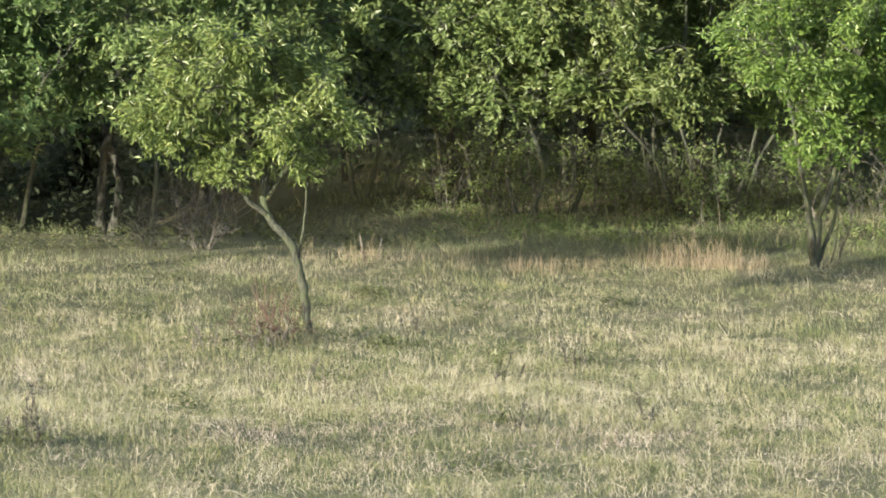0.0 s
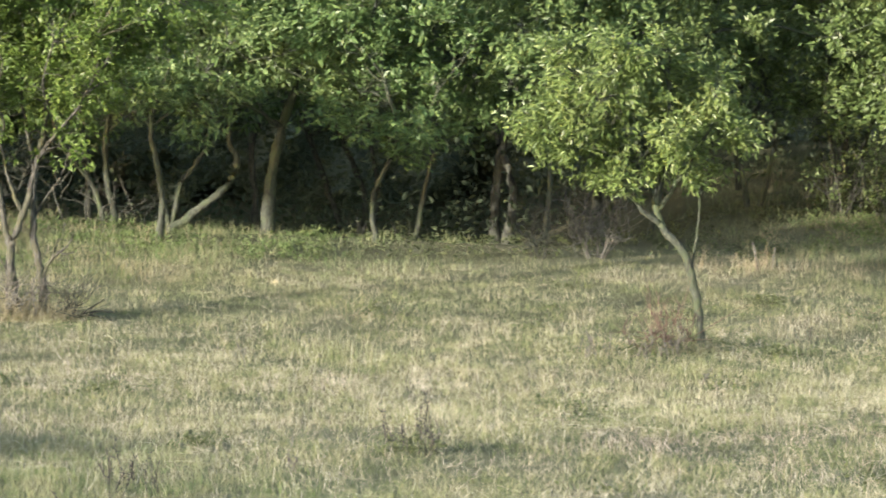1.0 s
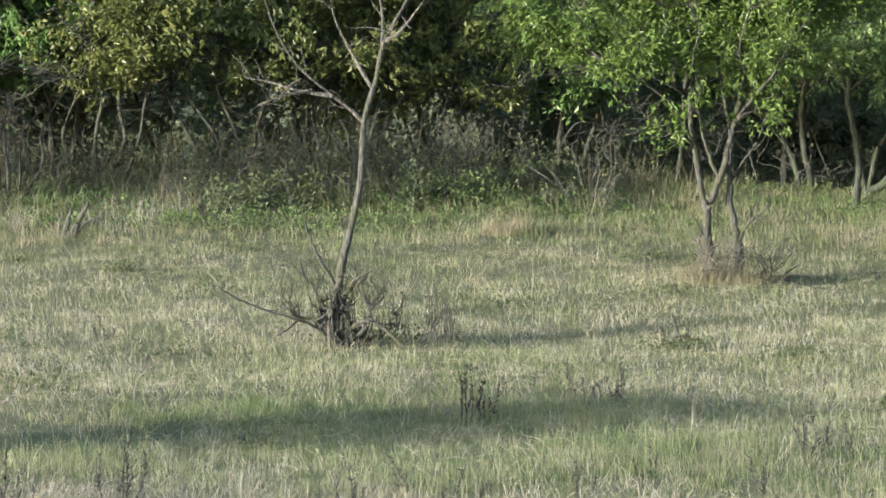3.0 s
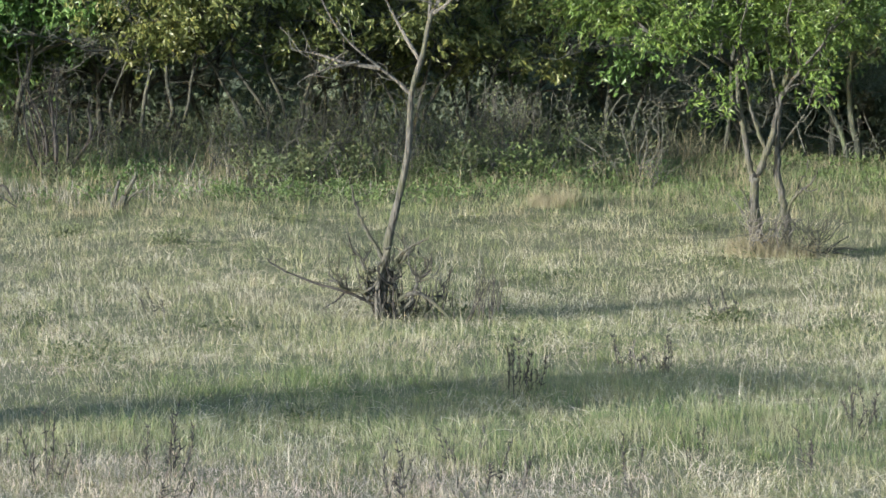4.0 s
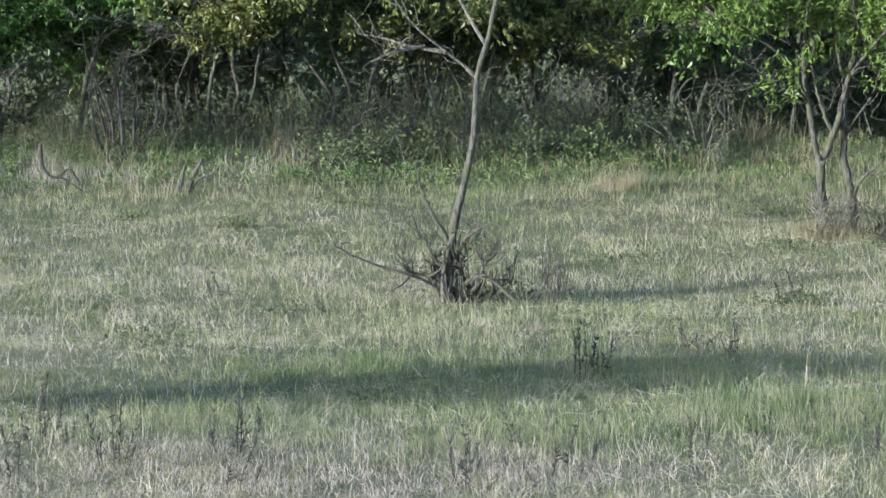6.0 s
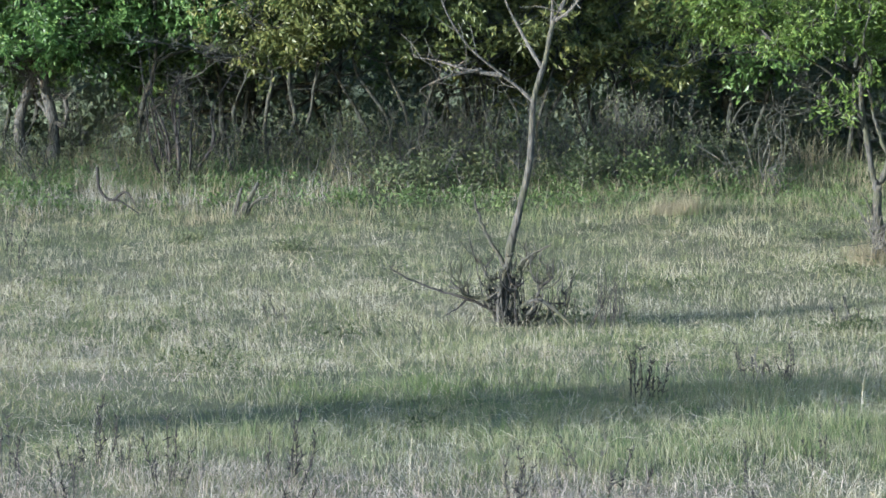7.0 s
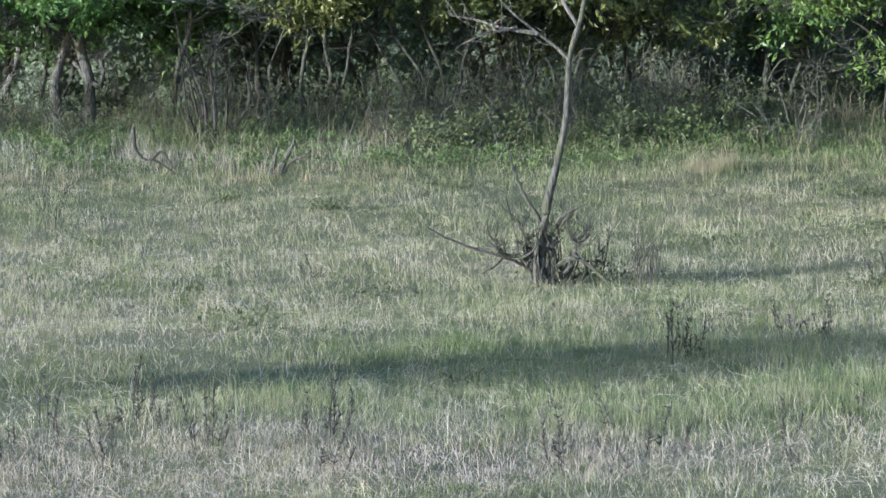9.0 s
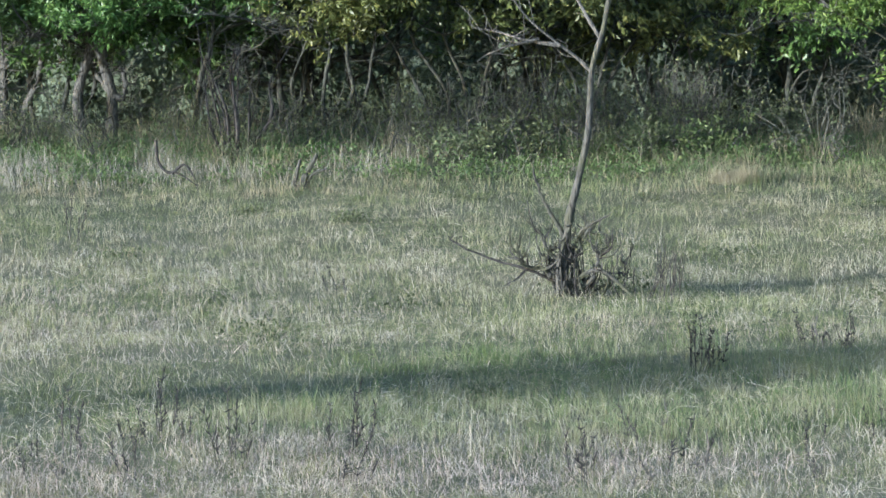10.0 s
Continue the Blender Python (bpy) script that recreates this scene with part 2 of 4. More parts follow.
def twigs(shape, a, b, c, r0, r1):
    """Many thin three-sided twigs at once, each from a over b to c."""
    n = len(a)
    t = c - a
    t /= np.linalg.norm(t, axis=1)[:, None] + 1e-9
    u = np.cross(t, np.array([0.3, 0.5, 0.81]))
    u /= np.linalg.norm(u, axis=1)[:, None] + 1e-9
    w = np.cross(t, u)
    rings = []
    for p, r in ((a, r0), (b, (r0 + r1) / 2), (c, r1)):
        for q in (0, 2.094, 4.189):
            rings.append(p + r * (math.cos(q) * u + math.sin(q) * w))
    v = np.stack(rings, 1).reshape(-1, 3)
    pat = [(s * 3 + i, s * 3 + (i + 1) % 3, s * 3 + 3 + (i + 1) % 3, s * 3 + 3 + i) for s in (0, 1) for i in range(3)]
    f = (np.arange(n)[:, None, None] * 9 + np.array(pat)[None]).reshape(-1, 4)
    shape.add(v, f)


def leaves(shape, at, way, length, width, rng):
    """Leaves: pointed, folded along the midrib, each a small mesh island."""
    n = len(at)
    way = way / (np.linalg.norm(way, axis=1)[:, None] + 1e-9)
    side = np.cross(way, rng.standard_normal((n, 3)))
    side /= np.linalg.norm(side, axis=1)[:, None] + 1e-9
    nor = np.cross(side, way)
    ln = (length * rng.uniform(0.65, 1.25, n))[:, None]
    wd = ln * width / length
    v = np.stack([at, at + way * ln * 0.45 + side * wd / 2 + nor * wd * 0.18, at + way * ln - nor * ln * 0.12, at + way * ln * 0.45 - side * wd / 2 + nor * wd * 0.18], 1)
    shape.add(v.reshape(-1, 3), np.arange(n * 4).reshape(-1, 4))


def unit(rng, n):
    v = rng.standard_normal((n, 3))
    return v / np.linalg.norm(v, axis=1)[:, None]


def tree(name, label, x, y, stems, lobes, seed, leaf_mat, bark, per_twig=14, leaf=(0.12, 0.045), category="tree", limb_r=0.035, droop=0.35, sides=8, group="", clump=0.25, twig_share=1.0, bare=0):
    """A tree: stems as (foot radius, tip radius, points), and lobes of its crown as (x, y, z, rx, ry, rz, twigs).
    The twigs stand in clumps, so that the crown has lit sprays and dark gaps."""
    rng = np.random.default_rng(seed)
    root = tagged(new(name), label, category, group)
    root.location = (x, y, gz(x, y) - 0.03)
    thin, crown = Shape(), Shape()
    nodes, trunk = [], None
    for r0, r1, pts in stems:
        line = smooth_line(pts, 5)
        line[1:-1] += rng.normal(0, min(0.01, 0.004 + 0.1 * r0), (len(line) - 2, 3))
        wood = Shape()
        tube(wood, line, r0, r1, sides, r0 * 0.25 if pts[0][2] < 0.2 else 0, rng)
        made_part = part("trunk" if trunk is None or pts[0][2] < 0.2 else "limb", wood, bark, root, smooth=True)
        trunk = trunk or made_part
        nodes.append(line[len(line) // 3:])
    nodes = np.concatenate(nodes)
    for cx, cy, cz, rx, ry, rz, count in lobes:
        c, r = np.array([cx, cy, cz]), np.array([rx, ry, rz])
        k = max(3, count // 60)
        tips = c + unit(rng, k) * r * rng.uniform(0.45, 0.9, (k, 1))
        held = [nodes]
        for tip in tips:
            gap = np.linalg.norm(nodes - tip, axis=1) + np.where(nodes[:, 2] > tip[2] - 0.15, 1.5, 0)
            a = nodes[np.argmin(gap)]
            span = np.linalg.norm(tip - a)
            mid = (a + tip) / 2 + rng.normal(0, 0.09 * span, 3) + np.array([0, 0, 0.07 * span])
            line = smooth_line([a, mid, tip], 4)
            limb = Shape()
            tube(limb, line, min(limb_r, 0.012 + 0.012 * span), 0.006, 5, 0, rng)
            part("branch", limb, bark, root)
            held.append(line[2:])
        held = np.concatenate(held)
        q = max(4, count // 15)
        hearts = c + unit(rng, q) * r * (rng.uniform(0, 1, (q, 1)) ** 0.4) * (1 + 0.1 * rng.standard_normal((q, 1)))
        ends = hearts[rng.integers(0, q, count)] + rng.normal(0, clump, (count, 3)) * np.array([1.15, 1.15, 0.75])
        ends = ends[ends[:, 2] > 0.5]
        near = held[np.argmin(((ends[:, None] - held[None]) ** 2).sum(-1), axis=1)]
        gap = ends - near
        far = np.linalg.norm(gap, axis=1)[:, None]
        starts = np.where(far > 0.6, ends - gap / (far + 1e-9) * 0.6, near)
        mids = (near + ends) / 2 + rng.normal(0, 0.05, ends.shape)
        some = rng.uniform(0, 1, len(ends)) < twig_share
        if some.any():
            twigs(thin, near[some], mids[some], ends[some], 0.007, 0.0025)
        t = rng.uniform(0.25, 1.08, (len(ends), per_twig, 1))
        at = starts[:, None] + (ends - starts)[:, None] * t + rng.normal(0, 0.055, (len(ends), per_twig, 3))
        out = (ends - starts) / (np.linalg.norm(ends - starts, axis=1)[:, None] + 1e-9)
        way = out[:, None] * 0.6 + rng.normal(0, 0.6, at.shape) + np.array([0, 0, -droop])
        leaves(crown, at.reshape(-1, 3), way.reshape(-1, 3), leaf[0], leaf[1], rng)
    if bare:
        low = nodes[nodes[:, 2] < 3.2]
        a = low[rng.integers(0, len(low), bare)]
        way = rng.normal(0, 1, (bare, 3)) * (0.3, 0.25, 0.16) + (0, 0, 0.12)
        twigs(thin, a, a + way * 0.55 + rng.normal(0, 0.05, (bare, 3)), a + way, 0.008, 0.003)
    tagged(part("twig_mass", thin, bark, root), kind="stuff")
    part("crown", crown, leaf_mat, root)
    return root


# ---------- ground ----------
def make_ground():
    xs = np.concatenate([[-1500, -700, -300, -150, -80, -50], np.arange(-36, 46, 0.8), [55, 80, 150, 300, 700, 1500]])
    ys = np.concatenate([[-1500, -600, -250, -100, -40, -15], np.arange(0, 112, 0.8), [125, 150, 250, 500, 1000, 2500]])
    gx, gy = np.meshgrid(xs, ys)
    s = Shape()
    s.v = [np.stack([gx, gy, ground(gx, gy)], -1).reshape(-1, 3)]
    w, h = len(xs), len(ys)
    i = (np.arange(h - 1)[:, None] * w + np.arange(w - 1)[None]).ravel()
    s.f = [np.stack([i, i + 1, i + w + 1, i + w], -1)]
    ob = new("ground", s.mesh("ground", SOIL, True))
    tagged(ob, "rough meadow ground rising gently to a wood edge", "ground", kind="structure")


make_ground()


# ---------- grass ----------
def bearing(x, y):
    return np.degrees(np.arctan2(x, y))


def sward(name, label, material, clumps, blades, height, width, seed, lean, near=34.0, far=86.0, spread=0.09, pick=None, plain=False, centre=None):
    rng = np.random.default_rng(seed)
    az = np.radians(rng.uniform(-13.5, 21.5, clumps))
    d = near * (far / near) ** (rng.uniform(0, 1, clumps) ** 0.95)
    x, y = d * np.sin(az), d * np.cos(az)
    if centre:
        r, q = np.sqrt(rng.uniform(0, 1, clumps)), rng.uniform(0, 2 * np.pi, clumps)
        x, y = centre[0] + centre[2] * r * np.cos(q), centre[1] + centre[3] * r * np.sin(q)
        d = np.hypot(x, y)
    if pick is not None:
        keep = pick(x, y, d, rng)
        x, y, d = x[keep], y[keep], d[keep]
    tuft = 0.5 + 0.25 * (np.sin(x * 1.9 + 0.8 * y + seed) + np.sin(1.4 * y - 1.1 * x + 2 * seed)) + 0.12 * np.sin(x * 5.1 - y * 3.7)
    size = np.clip(rng.lognormal(0, 0.32, len(x)), 0.45, 2.2) * (0.3 + 1.25 * np.clip(tuft, 0, 1))
    n = len(x) * blades
    bx = np.repeat(x, blades) + rng.normal(0, 1, n) * spread * np.repeat(size, blades)
    by = np.repeat(y, blades) + rng.normal(0, 1, n) * spread * np.repeat(size, blades)
    bz = ground(bx, by) - 0.01
    h = np.repeat(size, blades) * height * rng.uniform(0.45, 1.2, n)
    wd = width * rng.uniform(0.6, 1.3, n) * (0.6 + np.repeat(d, blades) / 90)
    ang = rng.uniform(0, 2 * np.pi, n)
    tilt = np.abs(rng.normal(0, lean, n)) + 0.08
    face = rng.uniform(0, 2 * np.pi, n)
    root = np.stack([bx, by, bz], 1)
    go = np.stack([np.cos(ang), np.sin(ang), np.zeros(n)], 1)
    sd = np.stack([np.cos(face), np.sin(face), np.zeros(n)], 1) * (wd / 2)[:, None]
    up = np.array([0, 0, 1.0])
    mid = root + (go * (tilt * 0.45)[:, None] + up) * (h * 0.55)[:, None]
    tip = root + (go * np.clip(tilt, 0, 2.6)[:, None] + up * (1 - 0.35 * np.clip(tilt, 0, 2.2))[:, None]) * h[:, None]
    s = Shape()
    if plain:
        s.add(np.stack([root - sd, root + sd, tip], 1), np.arange(n * 3).reshape(-1, 3))
    else:
        k = np.arange(n)[:, None] * 5
        s.v = [np.stack([root - sd, root + sd, mid + sd * 0.75, mid - sd * 0.75, tip], 1).reshape(-1, 3)]
        s.f = [k + np.array([[0, 1, 2, 3]]), k + np.array([[3, 2, 4]])]
    ob = new(name, s.mesh(name, material))
    return tagged(ob, label, "grass", kind="stuff")


sward("meadow_grass", "dense short green and straw-coloured meadow grass", GRASS, 40000, 13, 0.115, 0.0046, 11, 1.9, far=76.5, spread=0.1, plain=True)
sward("arching_grass", "tufts of longer arching green grass in the meadow", GRASS, 7500, 8, 0.18, 0.004, 18, 1.9, far=72.0, spread=0.07)
sward("standing_grass", "fine upright pale green grass in the far meadow", FAR_GRASS, 18000, 10, 0.15, 0.0044, 47, 0.6, 51.0, 73.6, spread=0.12, plain=True)
sward("fresh_grass", "upright pale yellow-green grass in the open meadow", FAR_GRASS, 10500, 9, 0.19, 0.0042, 49, 0.8, 37.0, 62.0, spread=0.11, plain=True,
      pick=lambda x, y, d, rng: bearing(x, y) > 3.5 + rng.normal(0, 2.0, len(x)))
sward("dry_grass", "thin pale arching dry grass stalks over the meadow", STRAW, 8000, 4, 0.22, 0.003, 12, 2.0, far=65.0, spread=0.16)
sward("lush_grass", "patch of fresh green longer grass in the near meadow", LUSH, 24000, 9, 0.2, 0.004, 27, 1.0, 38.0, 53.0, spread=0.08,
      pick=lambda x, y, d, rng: np.minimum(((bearing(x, y) + 1.0) / 8.5) ** 2 + ((d - 44.0) / 3.0) ** 2, ((bearing(x, y) + 1.0) / 6.5) ** 2 + ((d - 48.3) / 2.0) ** 2) < rng.uniform(0.2, 1.2, len(x)))


sward("withered_grass", "greyish pink withered grass lying over the meadow", WITHER, 18000, 6, 0.14, 0.0036, 28, 2.6, 36.5, 61.0, spread=0.12,
      pick=lambda x, y, d, rng: np.maximum.reduce([np.exp(-(((np.degrees(np.arctan2(x, y)) - a) / w) ** 2 + ((d - c) / h) ** 2)) for a, w, c, h in
                                                   ((-8.0, 6.0, 39.5, 2.6), (-1.5, 5.0, 52.2, 1.1), (-9.0, 3.0, 55.0, 5.0), (-10.0, 2.5, 63.0, 3.5), (5.5, 4.0, 56.5, 2.0), (13.0, 5.0, 50.0, 3.0))]) > rng.uniform(0.05, 1.0, len(x)))


sward("near_withered_grass", "pinkish brown dead grass lying in the near meadow", WITHER, 8500, 7, 0.15, 0.0036, 48, 2.2, 36.5, 44.0, spread=0.1,
      pick=lambda x, y, d, rng: np.exp(-((np.maximum(bearing(x, y) + 5.0, 0)) / 5.0) ** 2 - ((d - 39.8 - 0.25 * np.minimum(bearing(x, y) + 5, 0)) / 1.9) ** 2) > rng.uniform(0.05, 1.0, len(x)))


def bent_stalks(name, label, material, count, seed, near, far, long):
    """Single long stalks that rise a little and bow over to the ground, as ribbons of four pieces."""
    rng = np.random.default_rng(seed)
    az = np.radians(rng.uniform(-13, 21, count))
    d = near * (far / near) ** rng.uniform(0, 1, count)
    x, y = d * np.sin(az), d * np.cos(az)
    keep = np.sin(x * 0.9 + 0.5 * y) + np.sin(x * 0.35 - 0.8 * y + 1) + rng.normal(0, 0.7, count) > 0
    x, y = x[keep], y[keep]
    n = len(x)
    ln = long * rng.uniform(0.5, 1.3, n)
    a0 = rng.uniform(0.15, 1.3, n)
    turn = rng.uniform(0.2, 1.7, n)
    q = rng.uniform(0, 2 * np.pi, n)
    go = np.stack([np.cos(q), np.sin(q), np.zeros(n)], 1)
    p = np.stack([x, y, ground(x, y)], 1)
    side = np.cross(go, [0, 0, 1.0]) * 0.5 + np.array([0, 0, 0.6])
    rows = []
    for k in range(5):
        w = (0.0024 * (1 - 0.16 * k) * rng.uniform(0.9, 1.1, n))[:, None] * side
        rows += [p - w, p + w]
        e = a0 - turn * k / 4
        p = p + (go * np.cos(e)[:, None] + np.array([0, 0, 1.0]) * np.sin(e)[:, None]) * (ln / 4)[:, None]
        p[:, 2] = np.maximum(p[:, 2], ground(p[:, 0], p[:, 1]) + 0.04)
    s = Shape()
    k = np.arange(n)[:, None] * 10
    s.v = [np.stack(rows, 1).reshape(-1, 3)]
    s.f = [k + np.array([[2 * j, 2 * j + 1, 2 * j + 3, 2 * j + 2]]) for j in range(4)]
    return tagged(new(name, s.mesh(name, material)), label, "grass", kind="stuff")


bent_stalks("bent_stalks", "pale dry stalks bowed over the meadow grass", STRAW, 11000, 41, 37.0, 68.0, 0.38)
bent_stalks("bent_blades", "long green blades bowed over the meadow", GRASS, 7000, 42, 37.0, 62.0, 0.36)


sward("tall_dry_grass", "ragged belt of tall tan dry grass along the wood edge", REED_RUSSET, 14000, 8, 0.4, 0.0045, 13, 0.6, 69.5, 75.0,
      pick=lambda x, y, d, rng: (bearing(x, y) > 10.8) & (bearing(x, y) < 17.3) & (np.abs(d - 72.7 - 0.4 * np.sin(x * 1.7)) < 1.0) & (rng.uniform(0, 1, len(x)) < 0.1 + 0.2 * np.sin(x * 1.1 + 1) ** 2 + 0.5 * np.exp(-((x - 20.7) / 0.8) ** 2)))
sward("dry_tussock", "tan tussock of dry grass near the wood edge", REED, 120, 13, 0.5, 0.0042, 14, 0.65, centre=(-1.33, 71.8, 0.45, 0.4))


def herbs(name, label, count, seed, near, far, a0, a1, tall, material, brink=None):
    """Low leafy plants: many small leaves round thin stalks."""
    rng = np.random.default_rng(seed)
    az = np.radians(rng.uniform(a0, a1, count))
    d = rng.uniform(near, far, count)
    x, y = d * np.sin(az), d * np.cos(az)
    patch = np.sin(x * 1.3 + 0.6 * y) + np.sin(x * 0.55 - y * 0.9 + 2) + rng.normal(0, 0.6, count)
    keep = patch > -0.5
    if brink:
        keep &= d > np.interp(np.degrees(az), brink[0], brink[1])
    x, y = x[keep], y[keep]
    n, k = len(x), 9
    h = tall * rng.uniform(0.4, 1.2, n)
    at = np.stack([x, y, ground(x, y)], 1)[:, None] + rng.uniform(0.05, 1, (n, k, 1)) * np.stack([np.zeros(n), np.zeros(n), h], 1)[:, None] + rng.normal(0, 0.07, (n, k, 3)) * np.array([1, 1, 0.4])
    at[..., 2] = np.maximum(at[..., 2], ground(at[..., 0], at[..., 1]) + 0.02)
    s = Shape()
    leaves(s, at.reshape(-1, 3), (rng.normal(0, 0.7, at.shape) + np.array([0, 0, 0.35])).reshape(-1, 3), 0.085, 0.04, rng)
    return tagged(new(name, s.mesh(name, material)), label, "undergrowth", kind="stuff")


herbs("edge_herbs", "low green herbs where meadow meets wood", 1900, 15, 72.6, 79.5, -12.5, -0.3, 0.24, LEAF_HERB)
herbs("bank_leaves", "scattered leafy herbs on the green bank", 500, 35, 73.5, 80, -0.5, 6, 0.14, LEAF_HERB)
sward("bank_grass", "fresh green short grass on the bank below the trees", LUSH, 11000, 9, 0.17, 0.005, 34, 1.0, 69.0, 81.0, spread=0.1,
      pick=lambda x, y, d, rng: (bearing(x, y) > -3.2 + rng.normal(0, 1.2, len(x))) & (bearing(x, y) < 6.5 + rng.normal(0, 1.0, len(x))) & (d > 71.5 + rng.normal(0, 1.2, len(x))))
herbs("shade_herbs", "low green plants on the shaded slope below the wood", 1900, 16, 76, 90, 12.5, 20.5, 0.2, LEAF_HERB)
herbs("bank_herbs", "straggling leafy weeds among bare shoots", 500, 17, 75, 81, -13, -0.5, 0.4, LEAF_HERB)
herbs("thicket_brambles", "grey-green brambles filling the thicket between the stems", 1500, 38, 77, 83.5, -13, -0.2, 0.9, LEAF_EDGE)
herbs("thicket_herbs", "fresh green leafy herbs at the foot of the thicket", 900, 43, 75.3, 78.5, -12.5, 0.5, 0.3, LEAF_MID)
herbs("hollow_brambles", "dim green brambles under the trees of the hollow", 1500, 39, 80, 93, 13.2, 21, 0.85, LEAF_HERB)
sward("nook_grass", "fresh green grass before the pale trunks", LUSH, 2600, 9, 0.24, 0.006, 40, 0.8, 74.5, 79.5, spread=0.12,
      pick=lambda x, y, d, rng: (bearing(x, y) < -6.5 + rng.normal(0, 1.2, len(x))) & (d > 76 + rng.normal(0, 0.6, len(x))))
sward("edge_grass", "tangled greyish green grass at the foot of the wood", EDGE, 10000, 9, 0.2, 0.007, 19, 0.8, 70.5, 91.0, spread=0.1,
      pick=lambda x, y, d, rng: ((d < 84) | (bearing(x, y) > 11.5)) & ((bearing(x, y) < 4.5 + rng.normal(0, 0.6, len(x))) | ((bearing(x, y) > 11.8) & (rng.uniform(0, 1, len(x)) < 0.35))) & ((bearing(x, y) < 6) | (d > 75.3)))
sward("slope_grass", "short fresh green grass on the shaded slope", LUSH, 15000, 8, 0.22, 0.006, 37, 0.9, 74.0, 93.0, spread=0.12, plain=True,
      pick=lambda x, y, d, rng: (bearing(x, y) > 11.3 + rng.normal(0, 0.5, len(x))) & (bearing(x, y) < 20))
sward("foot_tussock", "dry tan grass tangled round two tree trunks", REED, 190, 12, 0.38, 0.004, 21, 1.1, centre=(2.1, 64.8, 0.75, 0.45))
sward("foot_tussock", "dry tan grass and stalks round a crooked trunk", REED, 70, 9, 0.22, 0.004, 22, 1.0, centre=(11.3, 60.0, 1.0, 0.4))

# dark leaves added to deepen the shade under the first trees
herbs("brambles", "low dark leaves added for the shade under the wood's first trees", 800, 30, 75, 82.5, 1.5, 12.9, 0.24, LEAF_SHRUB, ((1, 3, 6, 8, 11), (80, 79.2, 78, 76.4, 75.2)))
herbs("brink_herbs", "pale leafy stalks along the dark brink of the wood", 130, 29, 74.0, 75.6, 5.5, 12, 0.34, LEAF_SHRUB)


def herb_patches(name, label, spots, seed, material):
    """Low dark leafy patches in the grass, each a metre or less across."""
    rng = np.random.default_rng(seed)
    s = Shape()
    for x, y, r, k in spots:
        px, py = x + rng.normal(0, r, k), y + rng.normal(0, r * 0.6, k)
        at = np.stack([px, py, ground(px, py) + 0.02 + np.abs(rng.normal(0, 0.09, k))], 1)
        leaves(s, at, rng.normal(0, 0.6, (k, 3)) + np.array([0, 0, 0.4]), 0.075, 0.028, rng)
    return tagged(new(name, s.mesh(name, material)), label, "herbs", kind="stuff")


patch_rng = np.random.default_rng(44)
patch_spots = [(10.2, 59.2, 0.4, 170), (10.9, 59.3, 0.35, 150), (12.9, 59.6, 0.35, 130), (14.2, 58.6, 0.35, 120), (5.9, 47.6, 0.28, 200), (-2.5, 57.0, 0.5, 260), (2.2, 65.0, 0.5, 200), (1.2, 56.6, 0.3, 180)]
for _ in range(34):
    q, d = radians(patch_rng.uniform(-11, 18)), patch_rng.uniform(44, 70)
    patch_spots.append((d * math.sin(q), d * math.cos(q), patch_rng.uniform(0.15, 0.4), int(patch_rng.integers(60, 170))))
herb_patches("herb_patches", "dark green leafy herbs scattered through the meadow", patch_spots, 45, LEAF_SHRUB)

# ---------- the standing trees of the meadow ----------
tree("young_tree", "young tree with pale olive leaves and a crooked trunk", 11.75, 60.2,
     [(0.062, 0.045, [(0, 0, 0), (-0.05, 0, 0.65), (-0.25, 0, 1.4), (-0.53, 0.05, 1.75), (-0.66, 0.1, 2.05), (-0.6, 0.1, 2.6), (-0.5, 0, 3.5), (-0.55, 0, 4.4)]),
      (0.045, 0.02, [(-0.6, 0.08, 1.85), (-0.95, 0, 2.15), (-1.12, -0.1, 2.6), (-1.4, -0.2, 3.3)]),
      (0.04, 0.02, [(-0.62, 0.1, 2.1), (-0.3, -0.2, 2.7), (0.05, -0.3, 3.3)]),
      (0.022, 0.012, [(-0.17, 0, 0.9), (-0.12, 0.05, 1.4), (-0.06, 0.05, 1.85), (-0.03, 0.1, 2.25)])],
     [(-2.35, 0, 3.15, 0.6, 0.6, 0.42, 75), (-1.7, 0, 3.65, 0.75, 0.8, 0.6, 120), (-1.0, -0.2, 4.1, 0.9, 0.8, 0.55, 140), (-1.15, 0.2, 3.1, 0.75, 0.7, 0.5, 95),
      (-0.2, 0, 4.0, 0.8, 0.8, 0.6, 125), (0.3, 0, 3.2, 0.6, 0.6, 0.5, 80), (-0.35, -0.3, 3.2, 0.55, 0.6, 0.42, 65), (-1.25, -0.3, 2.45, 0.3, 0.3, 0.24, 26),
      (-0.05, 0.2, 2.6, 0.35, 0.4, 0.25, 24), (-1.95, 0.3, 4.2, 0.65, 0.7, 0.4, 70)],
     21, LEAF_OLIVE, BARK, 17, (0.12, 0.04), clump=0.15, droop=0.5)
